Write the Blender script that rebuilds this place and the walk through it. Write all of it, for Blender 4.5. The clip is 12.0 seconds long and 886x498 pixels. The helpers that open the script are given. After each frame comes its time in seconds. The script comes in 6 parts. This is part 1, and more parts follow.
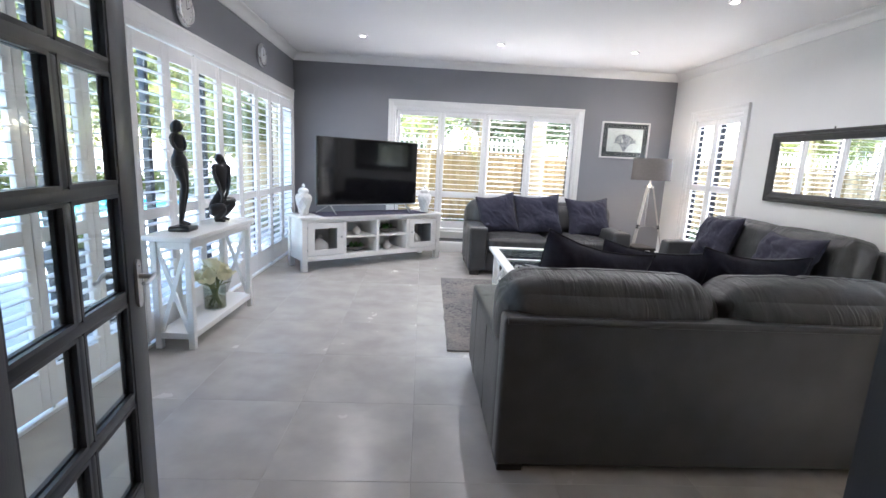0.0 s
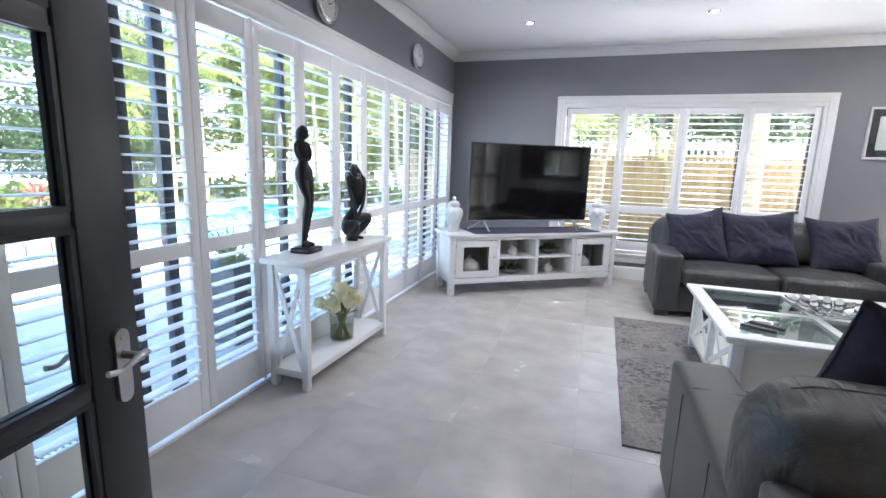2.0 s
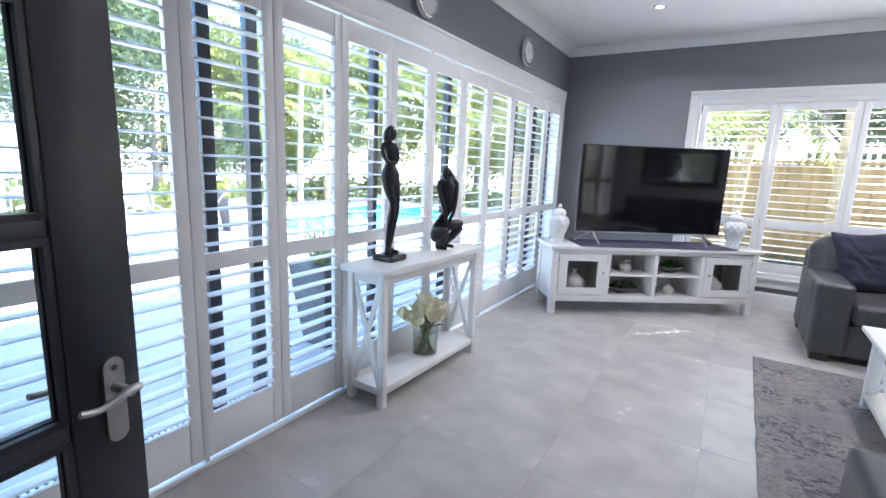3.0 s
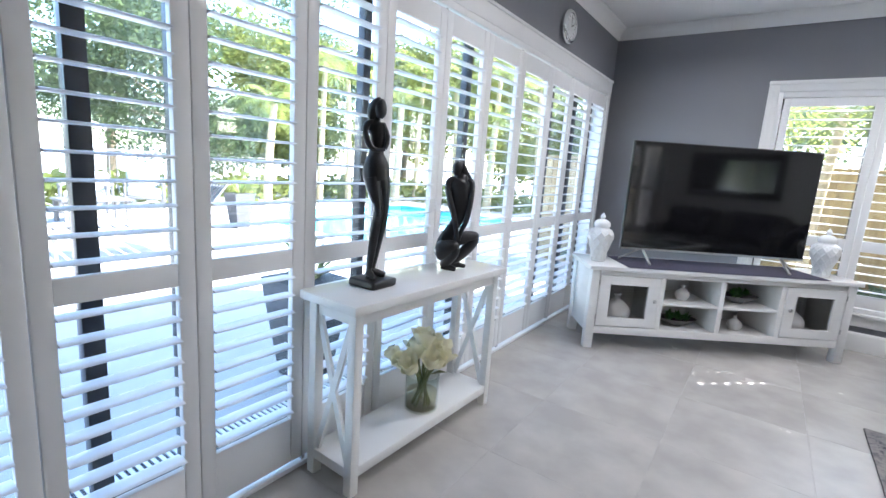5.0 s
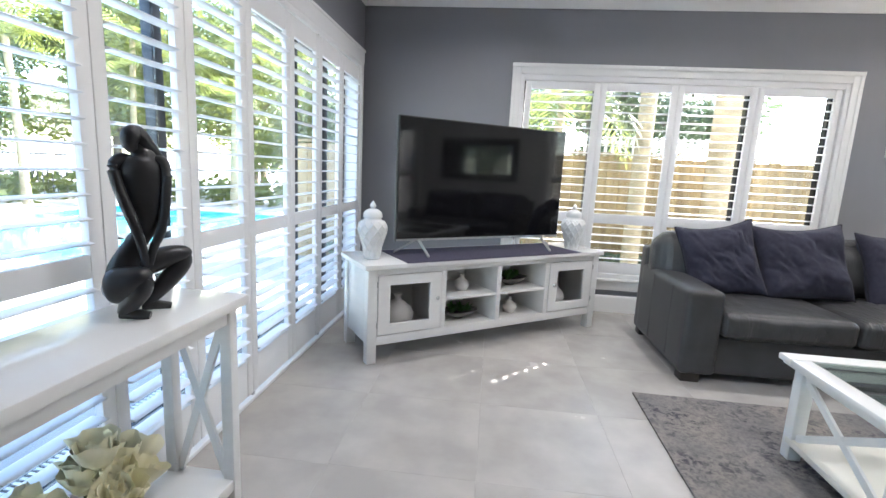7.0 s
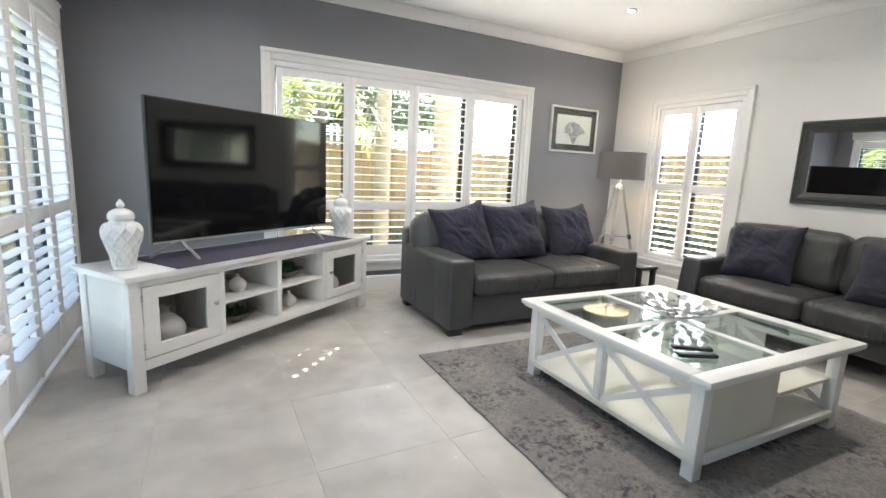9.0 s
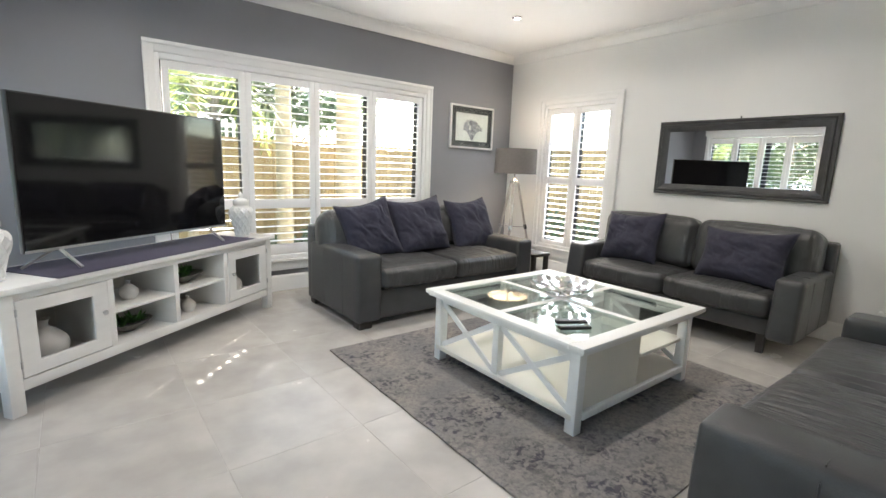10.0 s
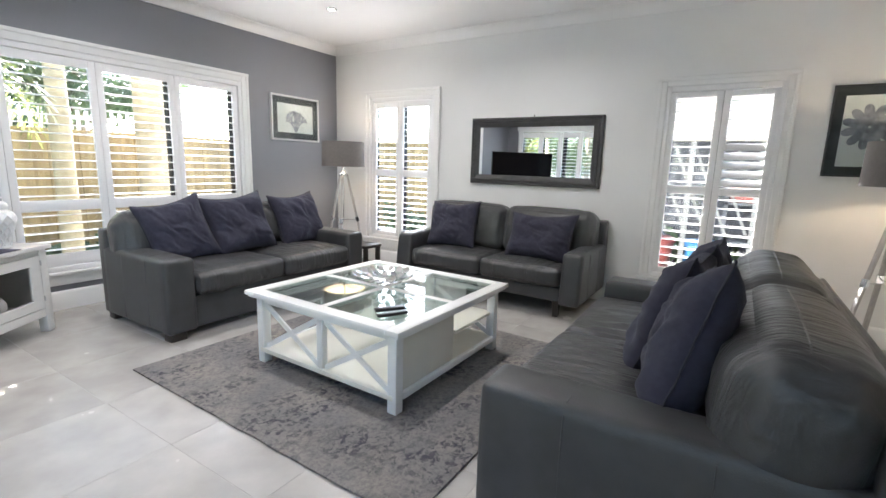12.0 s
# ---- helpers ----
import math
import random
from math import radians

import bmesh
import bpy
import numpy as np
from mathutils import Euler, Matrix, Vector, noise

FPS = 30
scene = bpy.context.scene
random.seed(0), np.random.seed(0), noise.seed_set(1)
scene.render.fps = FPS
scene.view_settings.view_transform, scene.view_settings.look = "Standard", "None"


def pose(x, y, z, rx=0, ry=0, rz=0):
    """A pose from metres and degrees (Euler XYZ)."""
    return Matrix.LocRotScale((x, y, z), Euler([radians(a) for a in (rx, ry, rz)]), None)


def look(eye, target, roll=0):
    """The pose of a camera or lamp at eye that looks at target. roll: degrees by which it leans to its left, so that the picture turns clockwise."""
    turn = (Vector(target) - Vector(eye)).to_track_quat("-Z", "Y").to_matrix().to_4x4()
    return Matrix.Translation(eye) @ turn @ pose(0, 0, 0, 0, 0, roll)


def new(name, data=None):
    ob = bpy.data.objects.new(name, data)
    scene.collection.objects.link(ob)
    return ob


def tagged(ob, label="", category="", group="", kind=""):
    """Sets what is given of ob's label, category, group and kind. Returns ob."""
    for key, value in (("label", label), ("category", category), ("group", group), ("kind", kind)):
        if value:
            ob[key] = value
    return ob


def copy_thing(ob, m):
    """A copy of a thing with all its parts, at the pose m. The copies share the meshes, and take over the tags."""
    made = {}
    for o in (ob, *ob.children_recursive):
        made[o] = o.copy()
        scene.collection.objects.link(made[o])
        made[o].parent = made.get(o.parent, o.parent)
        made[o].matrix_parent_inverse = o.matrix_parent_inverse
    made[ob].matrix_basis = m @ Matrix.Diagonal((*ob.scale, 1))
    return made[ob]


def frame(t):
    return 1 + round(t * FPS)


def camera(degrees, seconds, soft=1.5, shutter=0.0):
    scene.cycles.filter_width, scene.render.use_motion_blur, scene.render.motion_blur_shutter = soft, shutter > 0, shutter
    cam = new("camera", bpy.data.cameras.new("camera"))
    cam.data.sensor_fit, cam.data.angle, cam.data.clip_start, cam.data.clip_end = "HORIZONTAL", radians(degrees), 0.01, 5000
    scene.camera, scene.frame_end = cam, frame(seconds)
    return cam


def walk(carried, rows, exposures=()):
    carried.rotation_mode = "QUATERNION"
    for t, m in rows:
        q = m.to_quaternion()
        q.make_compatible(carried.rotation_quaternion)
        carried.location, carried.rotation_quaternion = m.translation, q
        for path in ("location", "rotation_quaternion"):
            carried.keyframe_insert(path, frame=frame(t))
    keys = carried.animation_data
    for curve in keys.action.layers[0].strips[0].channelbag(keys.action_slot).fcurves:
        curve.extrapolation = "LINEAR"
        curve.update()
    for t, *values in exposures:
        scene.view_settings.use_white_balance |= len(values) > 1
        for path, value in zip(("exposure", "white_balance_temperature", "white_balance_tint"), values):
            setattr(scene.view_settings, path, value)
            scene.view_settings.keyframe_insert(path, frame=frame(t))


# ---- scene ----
from mathutils.bvhtree import BVHTree

cam = camera(87.7, 12.0)
PATH = [
    (0, (-0.286, -0.113, 1.29), (-0.185, 1.85, 0.923), 2.8),
    (0.5, (-0.287, 0.082, 1.289), (-0.247, 2.048, 0.925), 2.5),
    (1, (-0.308, 0.291, 1.279), (-0.473, 2.251, 0.917), 2.0),
    (1.5, (-0.305, 0.518, 1.286), (-0.708, 2.443, 0.923), 1.7),
    (2, (-0.296, 0.742, 1.286), (-0.898, 2.616, 0.928), 1.8),
    (2.5, (-0.267, 0.924, 1.295), (-1.111, 2.702, 0.939), 1.8),
    (3, (-0.314, 1.055, 1.288), (-1.344, 2.731, 0.929), 2.3),
    (5, (-0.635, 1.725, 1.247), (-1.757, 3.342, 0.892), 4.0),
    (5.5, (-0.756, 1.908, 1.257), (-1.825, 3.561, 0.905), 4.5),
    (6, (-0.86, 2.091, 1.236), (-1.697, 3.874, 0.889), 4.7),
    (6.5, (-0.902, 2.259, 1.221), (-1.448, 4.153, 0.882), 3.6),
    (7, (-0.897, 2.406, 1.198), (-1.094, 4.367, 0.86), 2.9),
    (7.5, (-0.977, 2.479, 1.192), (-0.866, 4.448, 0.855), 2.9),
    (9.5, (-1.279, 2.3, 1.218), (-0.182, 3.937, 0.877), 2.4),
    (10, (-1.284, 2.231, 1.231), (-0.051, 3.767, 0.885), 2.1),
    (10.5, (-1.278, 2.187, 1.246), (0.084, 3.607, 0.888), 2.0),
    (11, (-1.25, 2.144, 1.246), (0.222, 3.448, 0.886), 1.8),
    (11.5, (-1.233, 2.102, 1.253), (0.339, 3.283, 0.887), 1.8),
    (12, (-1.22, 2.069, 1.256), (0.445, 3.117, 0.894), 1.7),
]
walk(cam, [(t, look(eye, target, roll)) for t, eye, target, roll in PATH], exposures=[(0.0, 3.64, 6050, 16), (3.0, 3.59, 5840, 16), (5.5, 3.50, 5960, 14), (7.5, 3.48, 6320, 13), (9.5, 3.52, 6740, 11), (10.5, 3.53, 6620, 11), (12.0, 3.57, 6260, 13)])

# ---- light ----
SUN_EL, SUN_AZ = 37.5, 45.5          # height of the sun and its bearing, east of +y
world = bpy.data.worlds.new("world")
scene.world = world
world.use_nodes = True
wn = world.node_tree.nodes
sky = wn.new("ShaderNodeTexSky")
sky.sky_type, sky.sun_disc = "NISHITA", False
sky.sun_elevation, sky.sun_rotation = radians(SUN_EL), radians(SUN_AZ)
world.node_tree.links.new(sky.outputs[0], wn["Background"].inputs[0])
wn["Background"].inputs[1].default_value = 0.15
sun_data = bpy.data.lights.new("sun", "SUN")
sun_data.energy, sun_data.angle, sun_data.color = 5.0, radians(0.5), (1.0, 0.95, 0.87)
sun = new("sun", sun_data)
DOWN_W, HALL_W = 1.0, 0.22            # each ceiling downlight of the room, and of the hall
sd = Vector((math.sin(radians(SUN_AZ)) * math.cos(radians(SUN_EL)), math.cos(radians(SUN_AZ)) * math.cos(radians(SUN_EL)), math.sin(radians(SUN_EL))))
sun.matrix_world = look(sd * 30, (0, 0, 0))


# ---- materials ----
def mat(name, col, rough=0.5, metal=0.0, vary=0.0, vscale=6.0, bump=0.0, bscale=60.0, col2=None, stretch=(1, 1, 1), rand=0.0, spec=0.5, sheen=0.0, coat=0.0, wrinkle=0.0, gather=0.0):
    """A principled surface: two colours mixed by soft noise at two scales, grain as bump, and a shift from piece to piece."""
    m = bpy.data.materials.new(name)
    m.use_nodes = True
    nt = m.node_tree
    n, l = nt.nodes, nt.links
    p = n["Principled BSDF"]
    p.inputs["Roughness"].default_value, p.inputs["Metallic"].default_value = rough, metal
    p.inputs["Specular IOR Level"].default_value = spec
    p.inputs["Sheen Weight"].default_value, p.inputs["Coat Weight"].default_value = sheen, coat
    c2 = col2 or tuple(c * (1 - vary) for c in col)
    tc = n.new("ShaderNodeTexCoord")
    mp = n.new("ShaderNodeMapping")
    mp.inputs["Scale"].default_value = stretch
    l.new(tc.outputs["Object"], mp.inputs["Vector"])
    big, fine = n.new("ShaderNodeTexNoise"), n.new("ShaderNodeTexNoise")
    big.inputs["Scale"].default_value, big.inputs["Detail"].default_value = vscale, 5
    fine.inputs["Scale"].default_value, fine.inputs["Detail"].default_value = bscale, 4
    ramp = n.new("ShaderNodeValToRGB")
    ramp.color_ramp.elements[0].position, ramp.color_ramp.elements[1].position = 0.35, 0.68
    ramp.color_ramp.elements[0].color, ramp.color_ramp.elements[1].color = (*c2, 1), (*col, 1)
    l.new(mp.outputs[0], big.inputs["Vector"]), l.new(mp.outputs[0], fine.inputs["Vector"])
    l.new(big.outputs["Fac"], ramp.inputs[0])
    out = ramp.outputs[0]
    if rand:
        oi, hs = n.new("ShaderNodeObjectInfo"), n.new("ShaderNodeHueSaturation")
        mr = n.new("ShaderNodeMapRange")
        mr.inputs["To Min"].default_value, mr.inputs["To Max"].default_value = 1 - rand, 1 + rand
        off = n.new("ShaderNodeVectorMath")
        off.operation = "ADD"
        sc = n.new("ShaderNodeVectorMath")
        sc.operation, sc.inputs[3].default_value = "SCALE", 37.0
        l.new(oi.outputs["Random"], mr.inputs["Value"]), l.new(mr.outputs[0], hs.inputs["Value"])
        l.new(oi.outputs["Random"], sc.inputs[0]), l.new(mp.outputs[0], off.inputs[0]), l.new(sc.outputs[0], off.inputs[1])
        l.new(off.outputs[0], big.inputs["Vector"])
        l.new(out, hs.inputs["Color"])
        out = hs.outputs[0]
    l.new(out, p.inputs["Base Color"])
    if bump:
        b = n.new("ShaderNodeBump")
        b.inputs["Strength"].default_value, b.inputs["Distance"].default_value = bump, 0.004
        l.new(fine.outputs["Fac"], b.inputs["Height"]), l.new(b.outputs[0], p.inputs["Normal"])
        if wrinkle:
            fold, b2 = n.new("ShaderNodeTexNoise"), n.new("ShaderNodeBump")
            fold.inputs["Scale"].default_value, fold.inputs["Detail"].default_value, fold.inputs["Distortion"].default_value = 9.0, 3, 1.6
            b2.inputs["Strength"].default_value, b2.inputs["Distance"].default_value = wrinkle, 0.02
            l.new(mp.outputs[0], fold.inputs["Vector"]), l.new(fold.outputs["Fac"], b2.inputs["Height"])
            l.new(b2.outputs[0], b.inputs["Normal"])
            if gather:
                # short folds across the length, gathered in patches
                gm, gn, gp, ga, gx, b3 = n.new("ShaderNodeMapping"), n.new("ShaderNodeTexNoise"), n.new("ShaderNodeTexNoise"), n.new("ShaderNodeMapRange"), n.new("ShaderNodeMath"), n.new("ShaderNodeBump")
                gm.inputs["Scale"].default_value = (30, 5, 5)
                gn.inputs["Scale"].default_value, gn.inputs["Detail"].default_value, gn.inputs["Distortion"].default_value = 1.0, 2, 0.8
                gp.inputs["Scale"].default_value, gp.inputs["Detail"].default_value = 3.2, 2
                ga.inputs["From Min"].default_value, ga.inputs["From Max"].default_value = 0.38, 0.62
                gx.operation = "MULTIPLY"
                l.new(tc.outputs["Object"], gm.inputs["Vector"]), l.new(gm.outputs[0], gn.inputs["Vector"]), l.new(tc.outputs["Object"], gp.inputs["Vector"])
                l.new(gp.outputs["Fac"], ga.inputs["Value"]), l.new(gn.outputs["Fac"], gx.inputs[0]), l.new(ga.outputs[0], gx.inputs[1])
                b3.inputs["Strength"].default_value, b3.inputs["Distance"].default_value = gather, 0.018
                l.new(gx.outputs[0], b3.inputs["Height"]), l.new(b3.outputs[0], b2.inputs["Normal"])
    rr = n.new("ShaderNodeMapRange")
    rr.inputs["To Min"].default_value, rr.inputs["To Max"].default_value = rough * 0.85, min(1, rough * 1.2)
    l.new(big.outputs["Fac"], rr.inputs["Value"]), l.new(rr.outputs[0], p.inputs["Roughness"])
    return m


def pane_glass(name, tint=(0.95, 0.98, 0.97), gloss=1.0):
    """Thin clear pane: see-through with a Fresnel gloss."""
    m = bpy.data.materials.new(name)
    m.use_nodes = True
    n, l = m.node_tree.nodes, m.node_tree.links
    n.remove(n["Principled BSDF"])
    t, g, mx, f = n.new("ShaderNodeBsdfTransparent"), n.new("ShaderNodeBsdfGlossy"), n.new("ShaderNodeMixShader"), n.new("ShaderNodeLayerWeight")
    t.inputs[0].default_value = (*tint, 1)
    g.inputs["Roughness"].default_value = 0.0
    f.inputs["Blend"].default_value = 0.5
    k, pw = n.new("ShaderNodeMath"), n.new("ShaderNodeMath")
    pw.operation, pw.inputs[1].default_value = "POWER", 5.0
    k.operation, k.inputs[1].default_value, k.inputs[2].default_value = "MULTIPLY_ADD", 0.9 * gloss, 0.04 * gloss
    k.use_clamp = True
    l.new(f.outputs["Facing"], pw.inputs[0]), l.new(pw.outputs[0], k.inputs[0]), l.new(k.outputs[0], mx.inputs[0]), l.new(t.outputs[0], mx.inputs[1]), l.new(g.outputs[0], mx.inputs[2])
    l.new(mx.outputs[0], n["Material Output"].inputs[0])
    return m


def glow(name, col, strength):
    m = bpy.data.materials.new(name)
    m.use_nodes = True
    p = m.node_tree.nodes["Principled BSDF"]
    p.inputs["Base Color"].default_value = (*col, 1)
    p.inputs["Emission Color"].default_value, p.inputs["Emission Strength"].default_value = (*col, 1), strength
    return m


WALL_GREY = mat("wall_paint_grey", (0.235, 0.24, 0.265), 0.6, vary=0.05, vscale=2, bump=0.08, bscale=220)
WALL_WHITE = mat("wall_paint_white", (0.77, 0.77, 0.76), 0.6, vary=0.03, vscale=2, bump=0.08, bscale=220)
CEIL = mat("ceiling_paint", (0.82, 0.82, 0.82), 0.7, vary=0.02, vscale=2, bump=0.05, bscale=200)
TRIM = mat("trim_paint", (0.8, 0.8, 0.79), 0.35, vary=0.03, vscale=3, bump=0.03, bscale=90)
SHUTTER = mat("shutter_paint", (0.8, 0.8, 0.8), 0.32, vary=0.02, vscale=4, bump=0.02, bscale=90)
TILE = mat("porcelain_tile", (0.49, 0.468, 0.438), 0.25, col2=(0.395, 0.378, 0.354), vscale=4.2, bump=0.05, bscale=120, rand=0.03, spec=0.4)
GROUT = mat("grout", (0.47, 0.45, 0.42), 0.85, vary=0.2, vscale=20, bump=0.2)
LEATHER = mat("grey_leather", (0.057, 0.0575, 0.0595), 0.37, col2=(0.041, 0.0413, 0.043), vscale=7, bump=0.3, bscale=190, spec=0.5)
LEATHER_SOFT = mat("soft_grey_leather", (0.059, 0.0592, 0.0605), 0.37, col2=(0.042, 0.0423, 0.043), vscale=7, bump=0.25, bscale=190, spec=0.5, wrinkle=0.07, stretch=(1, 1.6, 1), gather=1.0)
NAVY = mat("navy_linen", (0.041, 0.040, 0.060), 0.85, col2=(0.030, 0.030, 0.047), vscale=40, bump=0.35, bscale=420, sheen=0.08, spec=0.2, wrinkle=0.03)
PIPING = mat("navy_piping", (0.02, 0.02, 0.03), 0.8, vary=0.2)
DARKWOOD = mat("dark_foot", (0.03, 0.025, 0.022), 0.45, vary=0.3, vscale=20, stretch=(1, 1, 6))
WHITEWOOD = mat("white_painted_wood", (0.78, 0.775, 0.755), 0.33, vary=0.05, vscale=5, bump=0.1, bscale=70, stretch=(1, 1, 5))
GLOSSWOOD = mat("white_glossy_top", (0.78, 0.775, 0.76), 0.17, vary=0.04, vscale=5, bump=0.06, bscale=60)
CREAM = mat("cream_board", (0.72, 0.69, 0.61), 0.45, vary=0.05, vscale=4)
CHINA = mat("white_glazed_ceramic", (0.72, 0.72, 0.71), 0.2, vary=0.03, vscale=8)
MATTE_CHINA = mat("white_matt_ceramic", (0.74, 0.73, 0.71), 0.5, vary=0.06, vscale=14, bump=0.1)
BRONZE = mat("dark_bronze", (0.02, 0.02, 0.022), 0.33, col2=(0.012, 0.013, 0.015), vscale=14, bump=0.08, bscale=90)
CHROME = mat("polished_chrome", (0.72, 0.72, 0.73), 0.16, 1.0, vary=0.04)
NICKEL = mat("brushed_nickel", (0.55, 0.55, 0.55), 0.3, 1.0, vary=0.08, vscale=30)
SCREEN = mat("tv_screen", (0.006, 0.006, 0.007), 0.06, vary=0.1, spec=0.5)
BEZEL = mat("black_plastic", (0.012, 0.012, 0.013), 0.35, vary=0.2)
RUNNER = mat("indigo_runner", (0.055, 0.05, 0.085), 0.9, vary=0.25, vscale=30, bump=0.4, bscale=500)


def rug_material():
    """Warm grey pile, worn in large patches, with dark blue-grey flecks gathered in clusters."""
    m = mat("faded_grey_rug", (0.298, 0.272, 0.244), 0.95, col2=(0.215, 0.206, 0.202), vscale=3.0, bump=0.9, bscale=170, spec=0.1)
    n, l = m.node_tree.nodes, m.node_tree.links
    p = n["Principled BSDF"]
    base = p.inputs["Base Color"].links[0].from_socket
    tc = n.new("ShaderNodeTexCoord")

    def layer(scale, detail, lo, hi, rough=0.6, twist=0.0, shift=0.0):
        mp, t, r = n.new("ShaderNodeMapping"), n.new("ShaderNodeTexNoise"), n.new("ShaderNodeMapRange")
        mp.inputs["Location"].default_value = (shift, shift * 0.7, 0)
        t.inputs["Scale"].default_value, t.inputs["Detail"].default_value = scale, detail
        t.inputs["Roughness"].default_value, t.inputs["Distortion"].default_value = rough, twist
        r.inputs["From Min"].default_value, r.inputs["From Max"].default_value = lo, hi
        l.new(tc.outputs["Object"], mp.inputs["Vector"]), l.new(mp.outputs[0], t.inputs["Vector"]), l.new(t.outputs["Fac"], r.inputs["Value"])
        return r.outputs[0]

    def times(a, b):
        x = n.new("ShaderNodeMath")
        x.operation = "MULTIPLY"
        l.new(a, x.inputs[0])
        if isinstance(b, float):
            x.inputs[1].default_value = b
        else:
            l.new(b, x.inputs[1])
        return x.outputs[0]

    out = base
    flecks = times(times(layer(27, 6, 0.48, 0.59, 0.66, 0.5), layer(3.4, 4, 0.38, 0.62, 0.6, 0.5, 4.0)), 0.92)
    haze = times(layer(58, 5, 0.44, 0.66, 0.65, 0.3, 9.0), 0.6)
    for fac, col in ((haze, (0.125, 0.12, 0.125, 1)), (flecks, (0.062, 0.061, 0.076, 1))):
        mx = n.new("ShaderNodeMixRGB")
        mx.inputs[2].default_value = col
        l.new(fac, mx.inputs[0]), l.new(out, mx.inputs[1])
        out = mx.outputs[0]
    l.new(out, p.inputs["Base Color"])
    return m


RUG = rug_material()
SHADE_CLOTH = mat("taupe_shade", (0.16, 0.145, 0.135), 0.9, vary=0.12, vscale=40, bump=0.25, bscale=600)
LINING = mat("shade_lining", (0.75, 0.7, 0.62), 0.6, vary=0.05)
GREYWOOD = mat("weathered_tripod", (0.5, 0.48, 0.46), 0.4, vary=0.2, vscale=12, stretch=(6, 6, 1))
MIRROR_FRAME = mat("pewter_frame", (0.058, 0.058, 0.06), 0.4, vary=0.25, vscale=18, bump=0.1, spec=0.5)
MIRROR = mat("mirror_silver", (0.9, 0.91, 0.91), 0.005, 1.0)
MIRROR.node_tree.nodes["Principled BSDF"].inputs["Roughness"].default_value = 0.0
for lk in list(MIRROR.node_tree.nodes["Principled BSDF"].inputs["Roughness"].links):
    MIRROR.node_tree.links.remove(lk)
GLASS = pane_glass("clear_pane", gloss=1.0)
TABLE_GLASS = pane_glass("table_glass", (0.80, 0.90, 0.87), 1.6)
DOOR_GLASS = pane_glass("cabinet_glass", (0.9, 0.9, 0.9), 0.5)
VASE_GLASS = pane_glass("vase_glass", (0.88, 0.92, 0.90), 1.2)
DOORPAINT = mat("charcoal_door_paint", (0.026, 0.029, 0.038), 0.33, vary=0.08, vscale=8, bump=0.08, bscale=60, stretch=(4, 4, 0.6))
BLACKFRAME = mat("black_aluminium", (0.012, 0.012, 0.014), 0.35, vary=0.2)
FRAME_SILVER = mat("pale_silver_frame", (0.7, 0.7, 0.7), 0.3, vary=0.08)
MATBOARD = mat("charcoal_mount", (0.045, 0.048, 0.055), 0.8, vary=0.06)
PRINT = mat("print_paper", (0.7, 0.7, 0.7), 0.8, vary=0.05)
INKPALE = mat("pale_ink", (0.34, 0.34, 0.39), 0.8, col2=(0.15, 0.15, 0.19), vscale=20)
PETAL = mat("cream_petal", (0.86, 0.82, 0.66), 0.5, col2=(0.82, 0.79, 0.54), vscale=14)
STEM = mat("green_stem", (0.20, 0.24, 0.09), 0.5, vary=0.4, vscale=20)
SUCC = mat("succulent_green", (0.13, 0.36, 0.07), 0.45, col2=(0.05, 0.16, 0.05), vscale=30)
STONEBOWL = mat("grey_stoneware", (0.17, 0.165, 0.155), 0.7, vary=0.3, vscale=25, bump=0.3)
PLASTIC = mat("remote_plastic", (0.02, 0.02, 0.022), 0.3, vary=0.2)
BUTTON = mat("remote_buttons", (0.35, 0.35, 0.36), 0.5, vary=0.1)
PAVING = mat("pale_paving", (0.42, 0.41, 0.39), 0.75, vary=0.12, vscale=1.2, bump=0.2, bscale=60)
POOLTILE = mat("pool_lining", (0.10, 0.52, 0.60), 0.4, vary=0.12, vscale=2)
WATER = mat("pool_water", (0.10, 0.50, 0.60), 0.04, vary=0.12, vscale=1.5, bump=0.3, bscale=3)
LEAF = mat("foliage", (0.095, 0.125, 0.065), 0.5, col2=(0.045, 0.068, 0.035), vscale=1.3, rand=0.15)
LEAF2 = mat("bright_foliage", (0.165, 0.18, 0.05), 0.5, col2=(0.085, 0.115, 0.035), vscale=1.7)
for leafy, shine in ((LEAF, (0.17, 0.24, 0.10, 1)), (LEAF2, (0.30, 0.34, 0.09, 1))):
    ln, ll = leafy.node_tree.nodes, leafy.node_tree.links
    lt, lm = ln.new("ShaderNodeBsdfTranslucent"), ln.new("ShaderNodeMixShader")
    lt.inputs["Color"].default_value = shine
    lm.inputs[0].default_value = 0.36
    ll.new(ln["Principled BSDF"].outputs[0], lm.inputs[1]), ll.new(lt.outputs[0], lm.inputs[2])
    ll.new(lm.outputs[0], ln["Material Output"].inputs["Surface"])
RED_LEAF = mat("red_leaf", (0.36, 0.09, 0.06), 0.5, col2=(0.20, 0.07, 0.04), vscale=6)
BARK = mat("bark", (0.24, 0.19, 0.13), 0.85, vary=0.4, vscale=8, bump=0.7, bscale=30)
PALMBARK = mat("palm_bark", (0.52, 0.41, 0.25), 0.8, vary=0.35, vscale=5, bump=0.6, bscale=26, stretch=(1, 1, 4))
FENCEWOOD = mat("fence_timber", (0.41, 0.30, 0.15), 0.8, col2=(0.25, 0.175, 0.085), vscale=4, bump=0.4, bscale=30, stretch=(4, 4, 0.6), rand=0.15)
RENDER = mat("pale_render", (0.7, 0.67, 0.6), 0.8, vary=0.08, vscale=2, bump=0.3)
